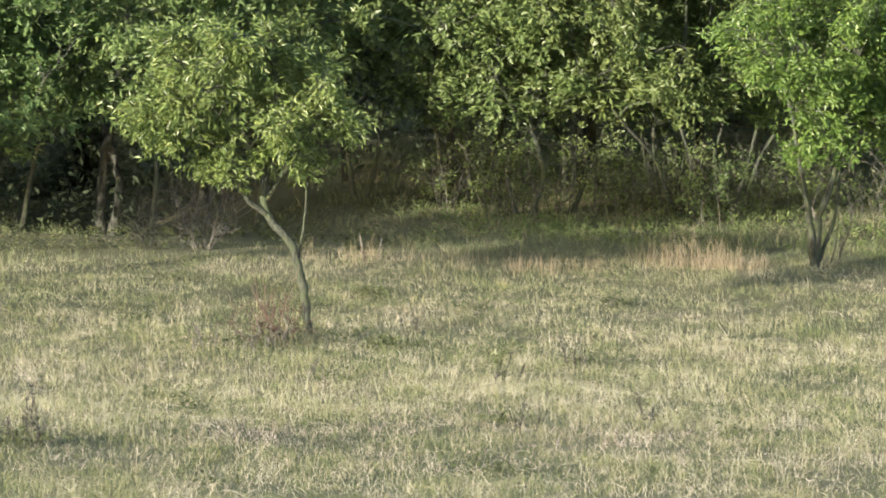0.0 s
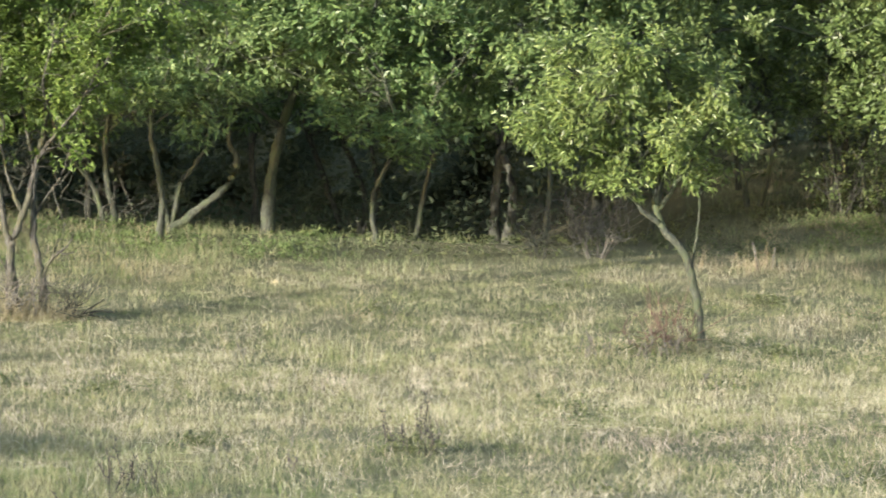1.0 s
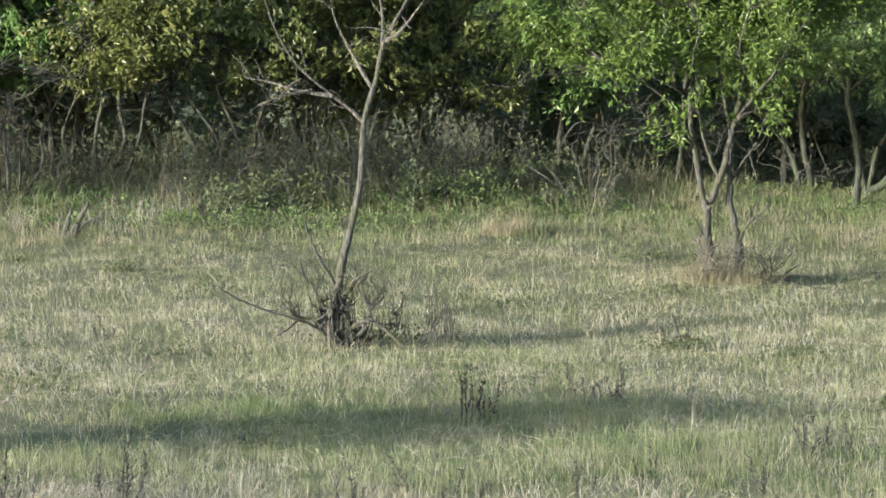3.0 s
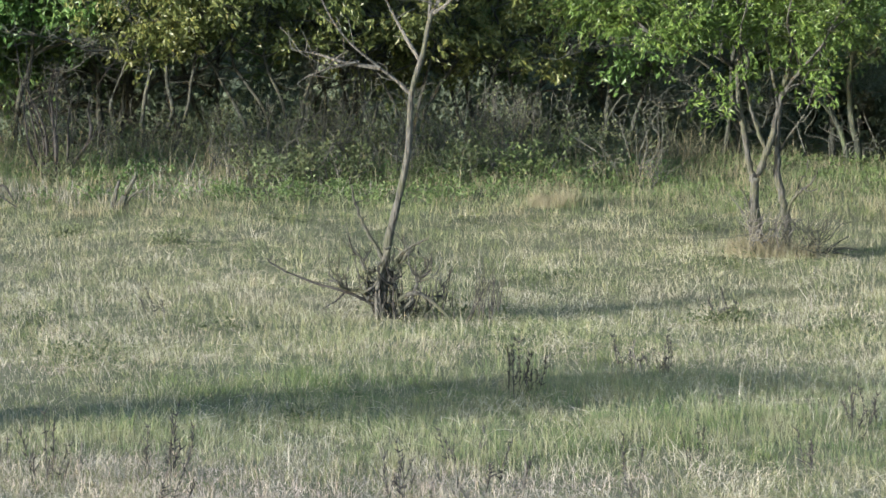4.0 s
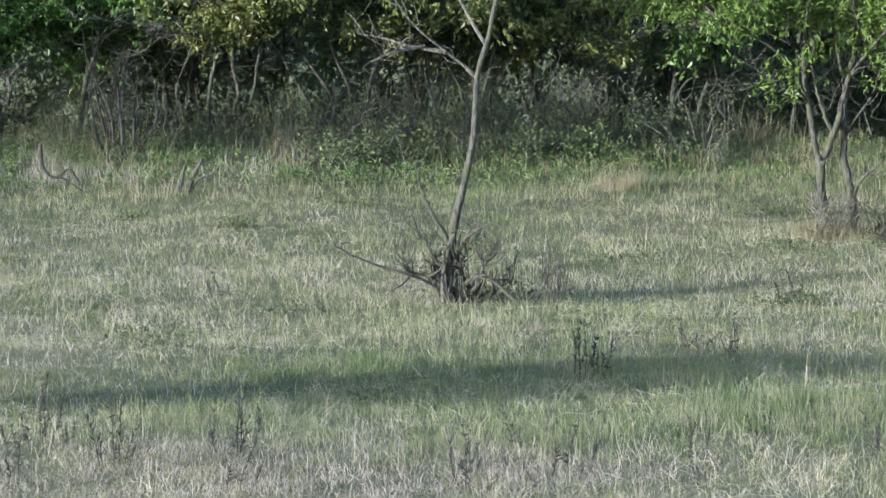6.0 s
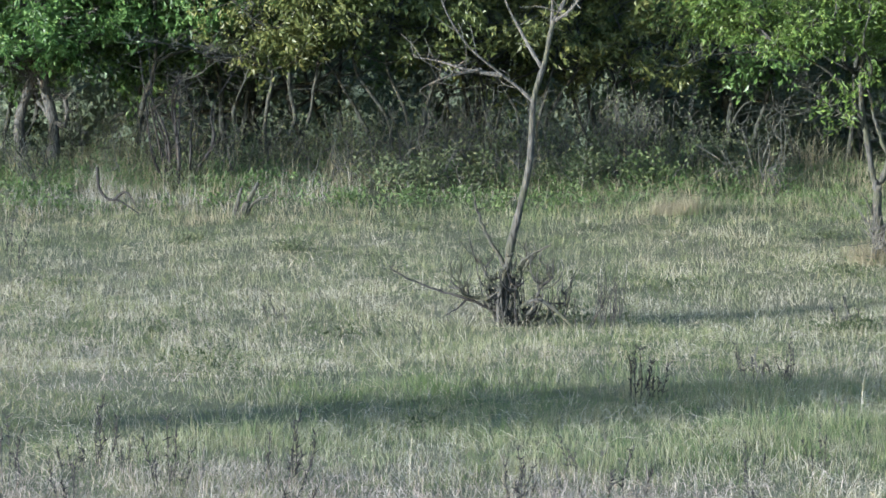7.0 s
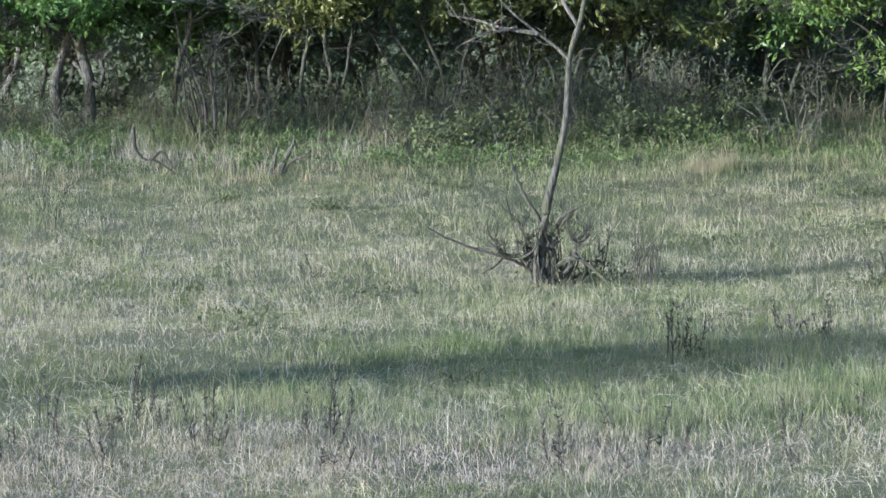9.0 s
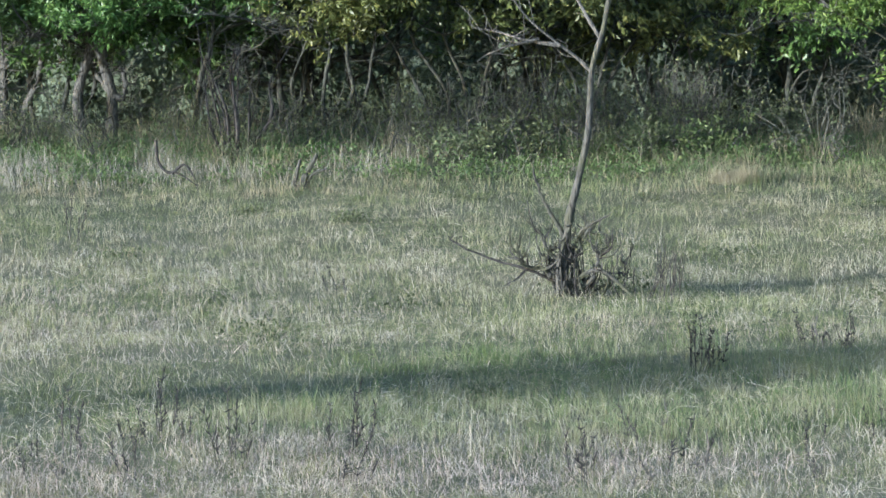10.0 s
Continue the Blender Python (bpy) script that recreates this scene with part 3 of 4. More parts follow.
tree("twin_trunk_tree", "fresh green tree with two forked grey trunks", 2.11, 65.0,
     [(0.085, 0.055, [(-0.2, 0, 0), (-0.22, 0, 0.5), (-0.25, 0, 1.0), (-0.28, 0, 1.28)]),
      (0.05, 0.025, [(-0.28, 0, 1.25), (-0.37, 0, 1.65), (-0.48, 0, 2.35), (-0.52, 0.05, 2.85), (-0.46, 0.1, 3.4), (-0.6, 0.1, 4.6)]),
      (0.055, 0.03, [(-0.26, -0.02, 1.1), (-0.14, -0.05, 1.4), (0.0, -0.05, 1.8), (0.17, 0, 2.5), (0.28, 0, 2.95), (0.29, 0, 3.4), (0.23, 0, 3.9), (0.4, 0, 4.9)]),
      (0.034, 0.018, [(-0.06, -0.05, 1.62), (-0.2, -0.08, 1.95), (-0.3, -0.1, 2.25), (-0.39, -0.1, 2.65), (-0.5, -0.15, 3.2)]),
      (0.075, 0.045, [(0.27, 0.1, 0), (0.26, 0.1, 0.4), (0.2, 0.1, 0.8), (0.1, 0.1, 1.3), (0.1, 0.1, 1.75)]),
      (0.042, 0.018, [(0.1, 0.1, 1.7), (0.13, 0.1, 2.2), (0.02, 0.12, 2.8), (-0.1, 0.15, 3.6)]),
      (0.018, 0.008, [(0.1, 0.1, 1.55), (0.28, 0.05, 1.85), (0.45, 0, 2.08), (0.6, -0.05, 2.4), (0.75, -0.1, 3.1)]),
      (0.034, 0.012, [(0.24, 0.1, 0.55), (0.34, 0.05, 0.85), (0.46, 0, 1.0), (0.62, 0, 1.12), (0.72, 0, 1.32)]),
      (0.018, 0.006, [(0.36, 0.05, 0.88), (0.46, 0, 1.15), (0.55, 0, 1.3), (0.57, 0, 1.48)]),
      (0.014, 0.005, [(0.5, 0, 1.05), (0.62, -0.05, 1.0), (0.74, -0.05, 1.06)]),
      (0.022, 0.008, [(-0.22, 0, 0.5), (-0.33, -0.05, 0.78), (-0.42, -0.05, 0.98), (-0.5, -0.05, 1.1)]),
      (0.03, 0.012, [(-0.43, 0, 2.1), (-0.75, -0.3, 2.7), (-1.2, -0.6, 3.1), (-1.8, -0.9, 3.4)]),
      (0.03, 0.012, [(0.18, 0, 2.5), (0.45, -0.4, 2.9), (0.75, -0.9, 3.3), (1.0, -1.1, 3.8)]),
      (0.025, 0.01, [(-0.5, 0, 2.6), (-0.35, -0.5, 3.0), (-0.5, -1.1, 3.4), (-0.4, -1.5, 4.0)]),
      (0.025, 0.01, [(0.25, 0, 2.9), (0.3, -0.6, 3.3), (0.2, -1.2, 3.7), (0.35, -1.6, 4.3)]),
      (0.022, 0.01, [(-0.5, 0, 3.2), (-0.9, -0.7, 3.5), (-1.3, -1.2, 3.7)]),
      (0.02, 0.008, [(0.17, 0, 2.45), (0.28, -0.15, 2.6), (0.42, -0.2, 2.66), (0.62, -0.2, 2.62)]),
      (0.012, 0.004, [(-0.21, 0, 0.35), (-0.55, -0.1, 0.3), (-0.85, -0.1, 0.28)])],
     [(-1.7, 0, 4.3, 1.8, 1.6, 1.05, 600), (-2.1, -0.3, 3.75, 0.9, 0.9, 0.45, 130), (-1.2, -0.5, 3.6, 0.8, 0.9, 0.32, 80), (0.7, 0, 4.5, 1.7, 1.6, 0.9, 620), (-0.6, 0, 5.0, 1.9, 1.7, 0.65, 420), (1.6, -0.6, 4.8, 1.4, 1.4, 0.65, 300),
      (-0.75, -0.4, 2.35, 0.26, 0.3, 0.16, 16), (0.5, -0.3, 2.95, 0.3, 0.3, 0.22, 16), (1.1, -0.3, 3.6, 0.8, 0.9, 0.4, 80), (0.9, -0.5, 2.65, 0.25, 0.3, 0.2, 10)],
     22, LEAF_FRESH, BARK_DEAD, 17, (0.105, 0.042), clump=0.24)
tree("green_tree", "bright green many-stemmed tree at the meadow's edge", 22.4, 69.3,
     [(0.07, 0.03, [(0, 0, 0), (-0.1, 0, 0.9), (-0.3, 0, 1.9), (-0.6, 0, 3.4)]),
      (0.08, 0.03, [(0.02, 0.05, 0), (0.1, 0, 0.9), (0.4, 0, 1.85), (0.7, 0, 3.6)]),
      (0.04, 0.02, [(0.05, 0.1, 0), (0.4, 0.1, 0.9), (0.5, 0.2, 1.9)])],
     [(0.3, 0, 3.4, 1.9, 1.7, 1.5, 480), (1.6, 0.2, 3.7, 1.7, 1.5, 1.5, 320), (-0.2, 0, 4.9, 1.8, 1.6, 1.2, 260)],
     23, LEAF_FRESH, BARK, 18, (0.13, 0.052))


# ---------- the wood ----------
def wood_tree(x, y, seed, lean=0.0, mat=None, height=6.5, twig_count=910, per_twig=11, low=1.95, label="", bark=None, r=0.1, stems=1, wide=2.3, leaf=(0.15, 0.07), share=0.35, tangle=0):
    rng = np.random.default_rng(seed)
    st = []
    for k in range(stems):
        off = (k - (stems - 1) / 2) * 0.3
        dx = lean + off * 2.2 + rng.normal(0, 0.2)
        dy = rng.normal(0, 0.35)
        j = lambda w: rng.normal(0, w)
        st.append((r * (1 if stems < 3 else 0.62) * rng.uniform(0.75, 1.1), 0.025, [(off * 0.7, 0.1 * k, 0), (off + dx * 0.22 + j(0.1), dy * 0.3, height * 0.14), (off + dx * 0.5 + j(0.17), dy * 0.5 + j(0.1), height * 0.28), (off + dx * 0.8 + j(0.2), dy * 0.8 + j(0.1), height * 0.44), (off + dx + j(0.2), dy, height * 0.62), (off + dx * 1.1, dy, height * 0.88)]))
        for m in range(2 if stems < 3 else 1):
            b = st[-1 - m][2][2 + m]
            sgn = rng.choice([-1, 1])
            w = rng.uniform(0.6, 1.2)
            st.append((r * 0.3, 0.01, [b, (b[0] + sgn * 0.45 * w, b[1] - 0.25, b[2] + 0.3 + j(0.1)), (b[0] + sgn * 0.8 * w + j(0.1), b[1] - 0.4, b[2] + 0.75 + j(0.15)), (b[0] + sgn * 1.3 * w, b[1] - 0.4, b[2] + 1.5)]))
    for k in range(tangle):
        b = np.array(st[int(rng.integers(stems))][2][1 + int(rng.integers(3))])
        g = rng.uniform(0, 6.28)
        way = np.array([math.cos(g), 0.5 * math.sin(g), 0]) * rng.uniform(0.35, 0.75)
        line = [b]
        rise = rng.uniform(0.0, 0.5)
        for m in range(4):
            way = way + rng.normal(0, 0.14, 3) * (1, 0.6, 0)
            line.append(line[-1] + way + (0, 0, rise + rng.normal(0, 0.2)))
            rise -= rng.uniform(-0.05, 0.18)
        line = [(q[0], q[1], max(q[2], 0.25)) for q in line]
        st.append((r * rng.uniform(0.3, 0.6), 0.008, line))
    lobes = []
    for k in range(7):
        a = rng.uniform(0, 6.28) if k else -1.2
        rad = rng.uniform(0.35, 0.85) * wide * 0.6
        z = low + 0.75 + (height - low - 1.2) * k / 6
        lobes.append((lean * 0.7 + rad * math.cos(a) * 1.2, rad * math.sin(a) - 0.2, z + rng.normal(0, 0.12), wide * rng.uniform(0.6, 0.85), wide * rng.uniform(0.55, 0.8), rng.uniform(0.75, 1.0), twig_count // 7))
    return tree("broadleaf_tree", label or "dark green tree of the dense wood edge", x, y, st, lobes, seed, mat or LEAF_WOOD, bark or BARK, per_twig, leaf, group="trees of the wood", twig_share=share, clump=0.26, bare=60 * tangle)


front = [
    (4.2, 79.8, -0.9, None, 2), (4.9, 76.6, -0.1, None, 1), (7.0, 78.1, 0.7, None, 1), (8.83, 76.4, 0.1, None, 1), (9.85, 79.2, 0.9, None, 1),
    (12.05, 77.0, 0.5, None, 1), (20.5, 78.6, -0.1, LEAF_PALE, 1), (22.3, 77.3, -1.3, LEAF_PALE, 3), (26.2, 79.0, 0.3, None, 1),
    (-14.15, 80.9, -0.2, LEAF_MID, 1), (-13.6, 80.8, 0.1, LEAF_MID, 1), (-4.5, 81.8, 0.1, LEAF_RUSTY, 4), (-6.8, 80.2, -0.3, LEAF_RUSTY, 4),
    (-9.2, 79.8, 0.3, LEAF_RUSTY, 4), (-0.4, 83.0, 0.2, LEAF_MID, 2), (1.7, 82.2, 0.2, LEAF_MID, 1), (-2.4, 83.0, -0.5, LEAF_RUSTY, 4), (-17.2, 81.0, 0.4, None, 1),
    (14.6, 83.5, -0.3, LEAF_PALE, 1), (16.9, 81.4, 0.3, LEAF_PALE, 2), (-11.6, 82.6, 0.2, LEAF_MID, 3), (28.0, 77.5, 0.2, None, 1), (14.3, 78.5, 0.1, LEAF_PALE, 1),
    (-5.8, 84.0, 0.4, LEAF_RUSTY, 3), (23.6, 78.0, 0.6, LEAF_PALE, 3),
    (18.3, 80.2, 0.1, LEAF_PALE, 1), (21.6, 83.0, -0.2, LEAF_PALE, 2), (24.8, 82.0, 0.2, LEAF_PALE, 2), (-12.0, 80.9, 0.3, LEAF_MID, 1), (-10.2, 82.6, -0.2, LEAF_MID, 2), (-15.8, 82.0, 0.2, LEAF_MID, 2),
    (19.5, 82.2, 0.2, LEAF_PALE, 2), (23.0, 80.6, -0.4, LEAF_PALE, 3), (19.3, 77.6, 0.2, LEAF_PALE, 2),
]
made = []
for i, (x, y, lean, mat, stems) in enumerate(front):
    made.append(wood_tree(x, y, 100 + i, lean, mat, 6.6 + (i * 37 % 10) * 0.14, stems=stems, bark=BARK_GREY if x < -13 else THORN if mat in (LEAF_RUSTY, LEAF_MID) else None, low={LEAF_PALE: 1.75, LEAF_RUSTY: 1.9}.get(mat, 1.7 if x == 8.83 else 2.45 if x > 6 else 1.95), r=0.06 if mat is LEAF_PALE else 0.125 if x < -13 or x == 7.0 else 0.062, twig_count=910, tangle=6 if mat in (LEAF_RUSTY, LEAF_MID) else 1, label={LEAF_RUSTY: "thorny rusty-olive tree with crooked dark stems", LEAF_PALE: "pale olive-leaved tree above the shaded slope"}.get(mat, "")))

# a tree with a mossy limb that arches low over the ground
tree("broadleaf_tree", "mossy tree with a low arching limb at the wood edge", 5.2, 78.6,
     [(0.085, 0.04, [(0, 0, 0), (0.42, 0, 0.35), (0.84, -0.05, 0.67), (1.16, -0.05, 0.98), (1.27, 0, 1.4), (1.12, 0, 1.72), (1.2, 0, 2.4), (1.5, 0, 3.6)]),
      (0.05, 0.025, [(0.05, 0.1, 0), (0.2, 0.1, 0.82), (0.47, 0.1, 1.25), (0.74, 0.1, 1.7), (0.7, 0.1, 2.4), (0.6, 0, 3.6)]),
      (0.05, 0.02, [(0.05, 0.1, 0), (-0.15, 0.1, 0.8), (-0.3, 0.1, 1.6), (-0.5, 0.1, 2.6)])],
     [(0.6, 0, 3.3, 1.8, 1.5, 0.9, 260), (0.9, 0, 4.6, 1.8, 1.5, 1.1, 260)], 61, LEAF_WOOD, BARK, 11, (0.14, 0.05), group="trees of the wood", twig_share=0.35)

tree("broadleaf_tree", "old thorn tree with a long low crooked limb", -9.6, 84.0,
     [(0.12, 0.05, [(0, 0, 0), (-0.15, 0, 0.9), (-0.5, 0, 1.7), (-0.4, 0, 2.7), (-0.7, 0, 4.2)]),
      (0.075, 0.03, [(-0.3, 0, 1.3), (-0.9, -0.2, 1.6), (-1.5, -0.3, 1.72), (-1.9, -0.3, 1.55), (-2.6, -0.3, 1.75), (-3.2, -0.3, 1.62)]),
      (0.07, 0.025, [(-0.45, 0, 1.6), (0.1, -0.2, 2.2), (0.8, -0.3, 2.3), (1.6, -0.3, 2.9)]),
      (0.05, 0.02, [(-1.6, -0.3, 1.62), (-1.75, -0.3, 2.2), (-1.5, -0.3, 3.0)])],
     [(-0.8, 0, 4.0, 1.9, 1.5, 0.9, 240), (0.6, 0, 4.6, 1.7, 1.5, 1.0, 220)], 62, LEAF_RUSTY, THORN, 11, (0.14, 0.05), group="trees of the wood", twig_share=0.35)

rng = np.random.default_rng(5)
deep = []
for d, step in [(86.5, 2.5)]:
    for a in np.arange(-13.5, 21.5, math.degrees(step / d)):
        q = radians(a + rng.normal(0, 0.3))
        dd = d + rng.normal(0, 1.0) + (4.5 if 4 < a < 10.5 else 0)
        x, y = dd * math.sin(q), dd * math.cos(q)
        if len(deep) < 6:
            deep.append(wood_tree(x, y, 200 + len(deep), rng.normal(0, 0.5), None, 7.4, 420, 11, stems=1 + len(deep) % 3, wide=2.5, leaf=(0.2, 0.08), share=0.1, low=2.5, bark=THORN))
        else:
            copy_thing(deep[int(rng.integers(6))], pose(x, y, gz(x, y), 0, 0, rng.uniform(0, 360)) @ Matrix.Scale(rng.uniform(0.95, 1.2), 4))


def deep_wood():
    """The leaves and shoots deeper in the wood, coloured as if in bluish shade, before the closed mass of its far
    trees.
    """
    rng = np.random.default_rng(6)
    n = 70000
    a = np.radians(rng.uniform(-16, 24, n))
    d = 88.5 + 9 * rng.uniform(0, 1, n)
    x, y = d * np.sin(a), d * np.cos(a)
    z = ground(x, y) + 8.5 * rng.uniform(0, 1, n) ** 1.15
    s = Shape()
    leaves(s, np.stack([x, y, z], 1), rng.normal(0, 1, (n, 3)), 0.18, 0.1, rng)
    ob = new("deep_wood", s.mesh("deep_wood", LEAF_DEEP_SHADE))
    tagged(ob, "undergrowth closing the deep wood, bluish shade put into its colour", "woods", kind="stuff")


def far_wood():
    """The closed mass of the far trees: a lumpy belt of foliage behind all the rest."""
    rng = np.random.default_rng(7)
    az, up = np.radians(np.arange(-26, 34, 0.25)), np.linspace(-1.5, 14, 50)
    ga, gh = np.meshgrid(az, up)
    lump = np.zeros_like(ga)
    for k in range(40):
        f, p, q = rng.uniform(0.5, 5.0), rng.uniform(0, 6.28), rng.normal(0, 1)
        lump += np.sin(104 * ga * f * math.cos(q) + gh * f * math.sin(q) + p) / f ** 0.5
    d = 100 + 0.4 * lump - 0.18 * np.maximum(gh - 4, 0) + rng.normal(0, 0.15, ga.shape)
    x, y = d * np.sin(ga), d * np.cos(ga)
    s = Shape()
    s.v = [np.stack([x, y, ground(x, y) + gh], -1).reshape(-1, 3)]
    w, h = len(az), len(up)
    i = (np.arange(h - 1)[:, None] * w + np.arange(w - 1)[None]).ravel()
    s.f = [np.stack([i, i + 1, i + w + 1, i + w], -1)]
    tagged(new("backdrop", s.mesh("backdrop", FOLIAGE_FAR, False)), "green mass of the far wood, its colour lifted for haze", "woods", kind="structure")


far_wood()
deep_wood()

# unseen tree by the camera's rise; flat crown shaped for the long meadow shadow
tree("spreading_tree", "unseen tree, flat crown shaped to cast the meadow's long shadow", -27.2, 31.25,
     [(0.15, 0.05, [(0, 0, 0), (0.1, 0, 1.4), (0, 0.05, 2.8), (-0.1, 0, 4.3)]),
      (0.08, 0.03, [(0.05, 0, 2.2), (-1.2, -0.4, 3.4), (-3.0, -1.0, 4.35)]),
      (0.08, 0.03, [(0.05, 0, 2.0), (1.3, 0.4, 3.4), (2.8, 0.9, 4.35)])],
     [(0.953 * q + 0.3 * g, 0.303 * q - 0.95 * g, 4.94, 1.1, w, v, n) for q, g, w, v, n in ((-2.0, 0.5, 0.7, 0.1, 120), (-0.9, 0.5, 0.9, 0.2, 760), (0.3, 0.4, 1.0, 0.22, 1400), (1.5, 0.2, 1.2, 0.23, 1800), (2.7, 0.2, 1.1, 0.22, 1800), (3.6, 0.4, 0.5, 0.1, 380),
                                                                          (1.4, 1.1, 0.7, 0.12, 340))],
     24, LEAF_WOOD, BARK, 12, (0.26, 0.18), sides=10, clump=0.1)

# unseen slender trees added far to the side; high crowns shade the wood's foot
def tall_tree(x, y, spread, high, thick, seed, count=260, tilt=0.0):
    side = Vector((0.559, -0.829, 0))
    stems = [(0.055, 0.03, [(0, 0, 0), (0.1, 0, high * 0.3), (-0.1, 0.05, high * 0.6), (0, 0, high * 0.95), (0.1, 0, high + thick * 0.6)])]
    for q in (spread[0], spread[-1]):
        stems.append((0.035, 0.02, [(0, 0, high * 0.86), (side.x * q * 0.4, side.y * q * 0.4, high * 0.93), (side.x * q, side.y * q, high + tilt * q)]))
    tree("tall_tree", "added unseen tree whose high flat crown shades the wood's foot", x, y, stems, [(side.x * q, side.y * q, high + tilt * q, 1.2, 1.2, thick, count) for q in spread],
         seed, LEAF_WOOD, BARK, 14, (0.17, 0.08), clump=0.16, group="tall trees beside the meadow")


tall_tree(-27.6, 52.9, (-1.4, 0.0, 1.3, 2.6), 9.5, 0.95, 26, 420)
tall_tree(-25.4, 49.7, (-0.5, 0.6), 8.9, 0.5, 30, 300)
tall_tree(-27.3, 40.5, (-0.7, 0.6), 10.3, 0.5, 25, 420, 0.164)
tall_tree(-29.7, 55.2, (-2.2, -1.0, 0.3, 1.4), 9.6, 1.0, 27, 380)
tall_tree(-48.4, 53.8, (-2.4, -1.2, 0.0, 1.2, 2.4), 8.5, 1.1, 28, 110)
tall_tree(-41.0, 53.8, (-1.8, -0.6, 0.6, 1.8), 8.5, 1.0, 29, 110)


# ---------- the dead tree ----------
def dead_tree(x, y):
    rng = np.random.default_rng(31)
    root = tagged(new("dead_tree"), "leafless dead young tree with broken shoots at its foot", "tree")
    root.location = (x, y, gz(x, y) - 0.02)
    s = Shape()
    tube(s, smooth_line([(0, 0, 0), (0.02, 0, 0.5), (0.08, 0, 1.07), (0.22, 0, 1.65), (0.35, 0, 2.29), (0.4, 0, 3.08), (0.55, 0, 3.6), (0.66, 0, 4.1), (0.92, 0, 4.6), (1.2, 0.1, 5.1)], 5), 0.064, 0.02, 8, 0.025, rng)
    part("trunk", s, BARK_DEAD, root, smooth=True)
    arms = [[(0.4, 0, 3.05), (0.2, 0, 3.25), (-0.05, -0.1, 3.45), (-0.45, -0.2, 3.8), (-0.75, -0.2, 4.25), (-0.95, -0.2, 4.8)],
            [(-0.02, -0.1, 3.42), (-0.5, -0.15, 3.5), (-0.85, 0, 3.6), (-1.2, 0, 3.66)],
            [(0.52, 0, 3.5), (0.25, 0.1, 3.95), (0.0, 0.15, 4.45), (-0.1, 0.2, 5.0)],
            [(0.64, 0, 4.05), (0.64, 0.1, 4.5), (0.55, 0.15, 5.1)], [(0.68, 0, 4.15), (0.9, -0.1, 4.3), (1.25, -0.2, 4.75)],
            [(-0.3, -0.15, 3.5), (-0.7, -0.3, 3.42), (-1.0, -0.3, 3.3)]]
    for arm in arms:
        b = Shape()
        line = smooth_line(arm, 4)
        tube(b, line, 0.028, 0.007, 6, 0, rng)
        branch = part("branch", b, TWIG_DRY, root)
        for k in range(9):
            b = Shape()
            p = line[rng.integers(2, len(line))]
            e = p + rng.normal(0, 1, 3) * np.array([0.22, 0.2, 0.12]) + np.array([-0.05, 0, 0.14])
            tube(b, smooth_line([p, (p + e) / 2 + rng.normal(0, 0.03, 3), e], 3), 0.007, 0.003, 4)
            part("twig", b, TWIG_DRY, branch)
    bent = [(0.026, 0.008, [(-0.1, 0, 0.25), (-0.55, -0.05, 0.42), (-1.0, 0, 0.55), (-1.45, 0, 0.75), (-1.55, 0, 0.85)]),
            (0.02, 0.006, [(-0.5, -0.05, 0.4), (-0.62, -0.1, 0.28), (-0.8, -0.1, 0.18)]),
            (0.04, 0.014, [(0.1, 0, 0.2), (0.45, -0.1, 0.4), (0.75, -0.15, 0.22), (0.95, -0.2, 0.02)]),
            (0.036, 0.014, [(0.02, 0, 0.85), (-0.14, -0.05, 1.13), (-0.3, -0.06, 1.45), (-0.42, -0.08, 1.86)]),
            (0.05, 0.014, [(0.04, 0, 0.45), (0.18, -0.02, 0.78), (0.31, -0.04, 0.97), (0.63, -0.08, 1.13)]),
            (0.045, 0.02, [(-0.05, -0.06, 0), (-0.06, -0.08, 0.4), (0.02, -0.08, 0.75), (0.12, -0.06, 1.02)]),
            (0.038, 0.012, [(0.1, 0.05, 0), (0.2, 0.05, 0.35), (0.14, 0.04, 0.66), (0.3, 0.03, 0.9)]),
            (0.03, 0.01, [(-0.02, 0, 0.5), (-0.2, -0.05, 0.66), (-0.32, -0.05, 0.9), (-0.45, -0.05, 1.02)])]
    for r0, r1, pts in bent:
        t = Shape()
        line = smooth_line(pts, 5)
        line[1:-1] += rng.normal(0, 0.005, (len(line) - 2, 3))
        tube(t, line, r0, r1, 6, 0, rng)
        for q in line[3::3]:
            e = q + rng.normal(0, 0.08, 3) + (0, 0, 0.08)
            tube(t, [q, (q + e) / 2 + rng.normal(0, 0.02, 3), e], r1, 0.004, 4)
        part("side_branch", t, TWIG_DARK if r0 < 0.03 else BARK_DEAD, root)
    props = [smooth_line(q, 6) for q in ([(0.03, 0, 0.1), (0.15, -0.04, 0.45), (0.22, -0.05, 0.7), (0.36, -0.05, 0.98)],
                                         [(0.06, 0, 0.02), (0.36, -0.06, 0.25), (0.5, -0.08, 0.55), (0.66, -0.06, 0.85)],
                                         [(-0.02, 0, 0.22), (-0.25, -0.04, 0.4), (-0.48, -0.05, 0.45), (-0.62, -0.05, 0.68)],
                                         [(0.0, 0.05, 0.05), (-0.12, 0.1, 0.3), (-0.15, 0.12, 0.6), (-0.28, 0.12, 0.85)],
                                         [(0.08, 0.05, 0.02), (0.45, 0.12, 0.12), (0.76, 0.15, 0.26), (0.84, 0.15, 0.5)])]
    for k, line in enumerate(props):
        t = Shape()
        tube(t, line + rng.normal(0, 0.012, line.shape), 0.046 - 0.004 * k, 0.01, 7, 0, rng)
        part("side_branch", t, BARK_DEAD, root)
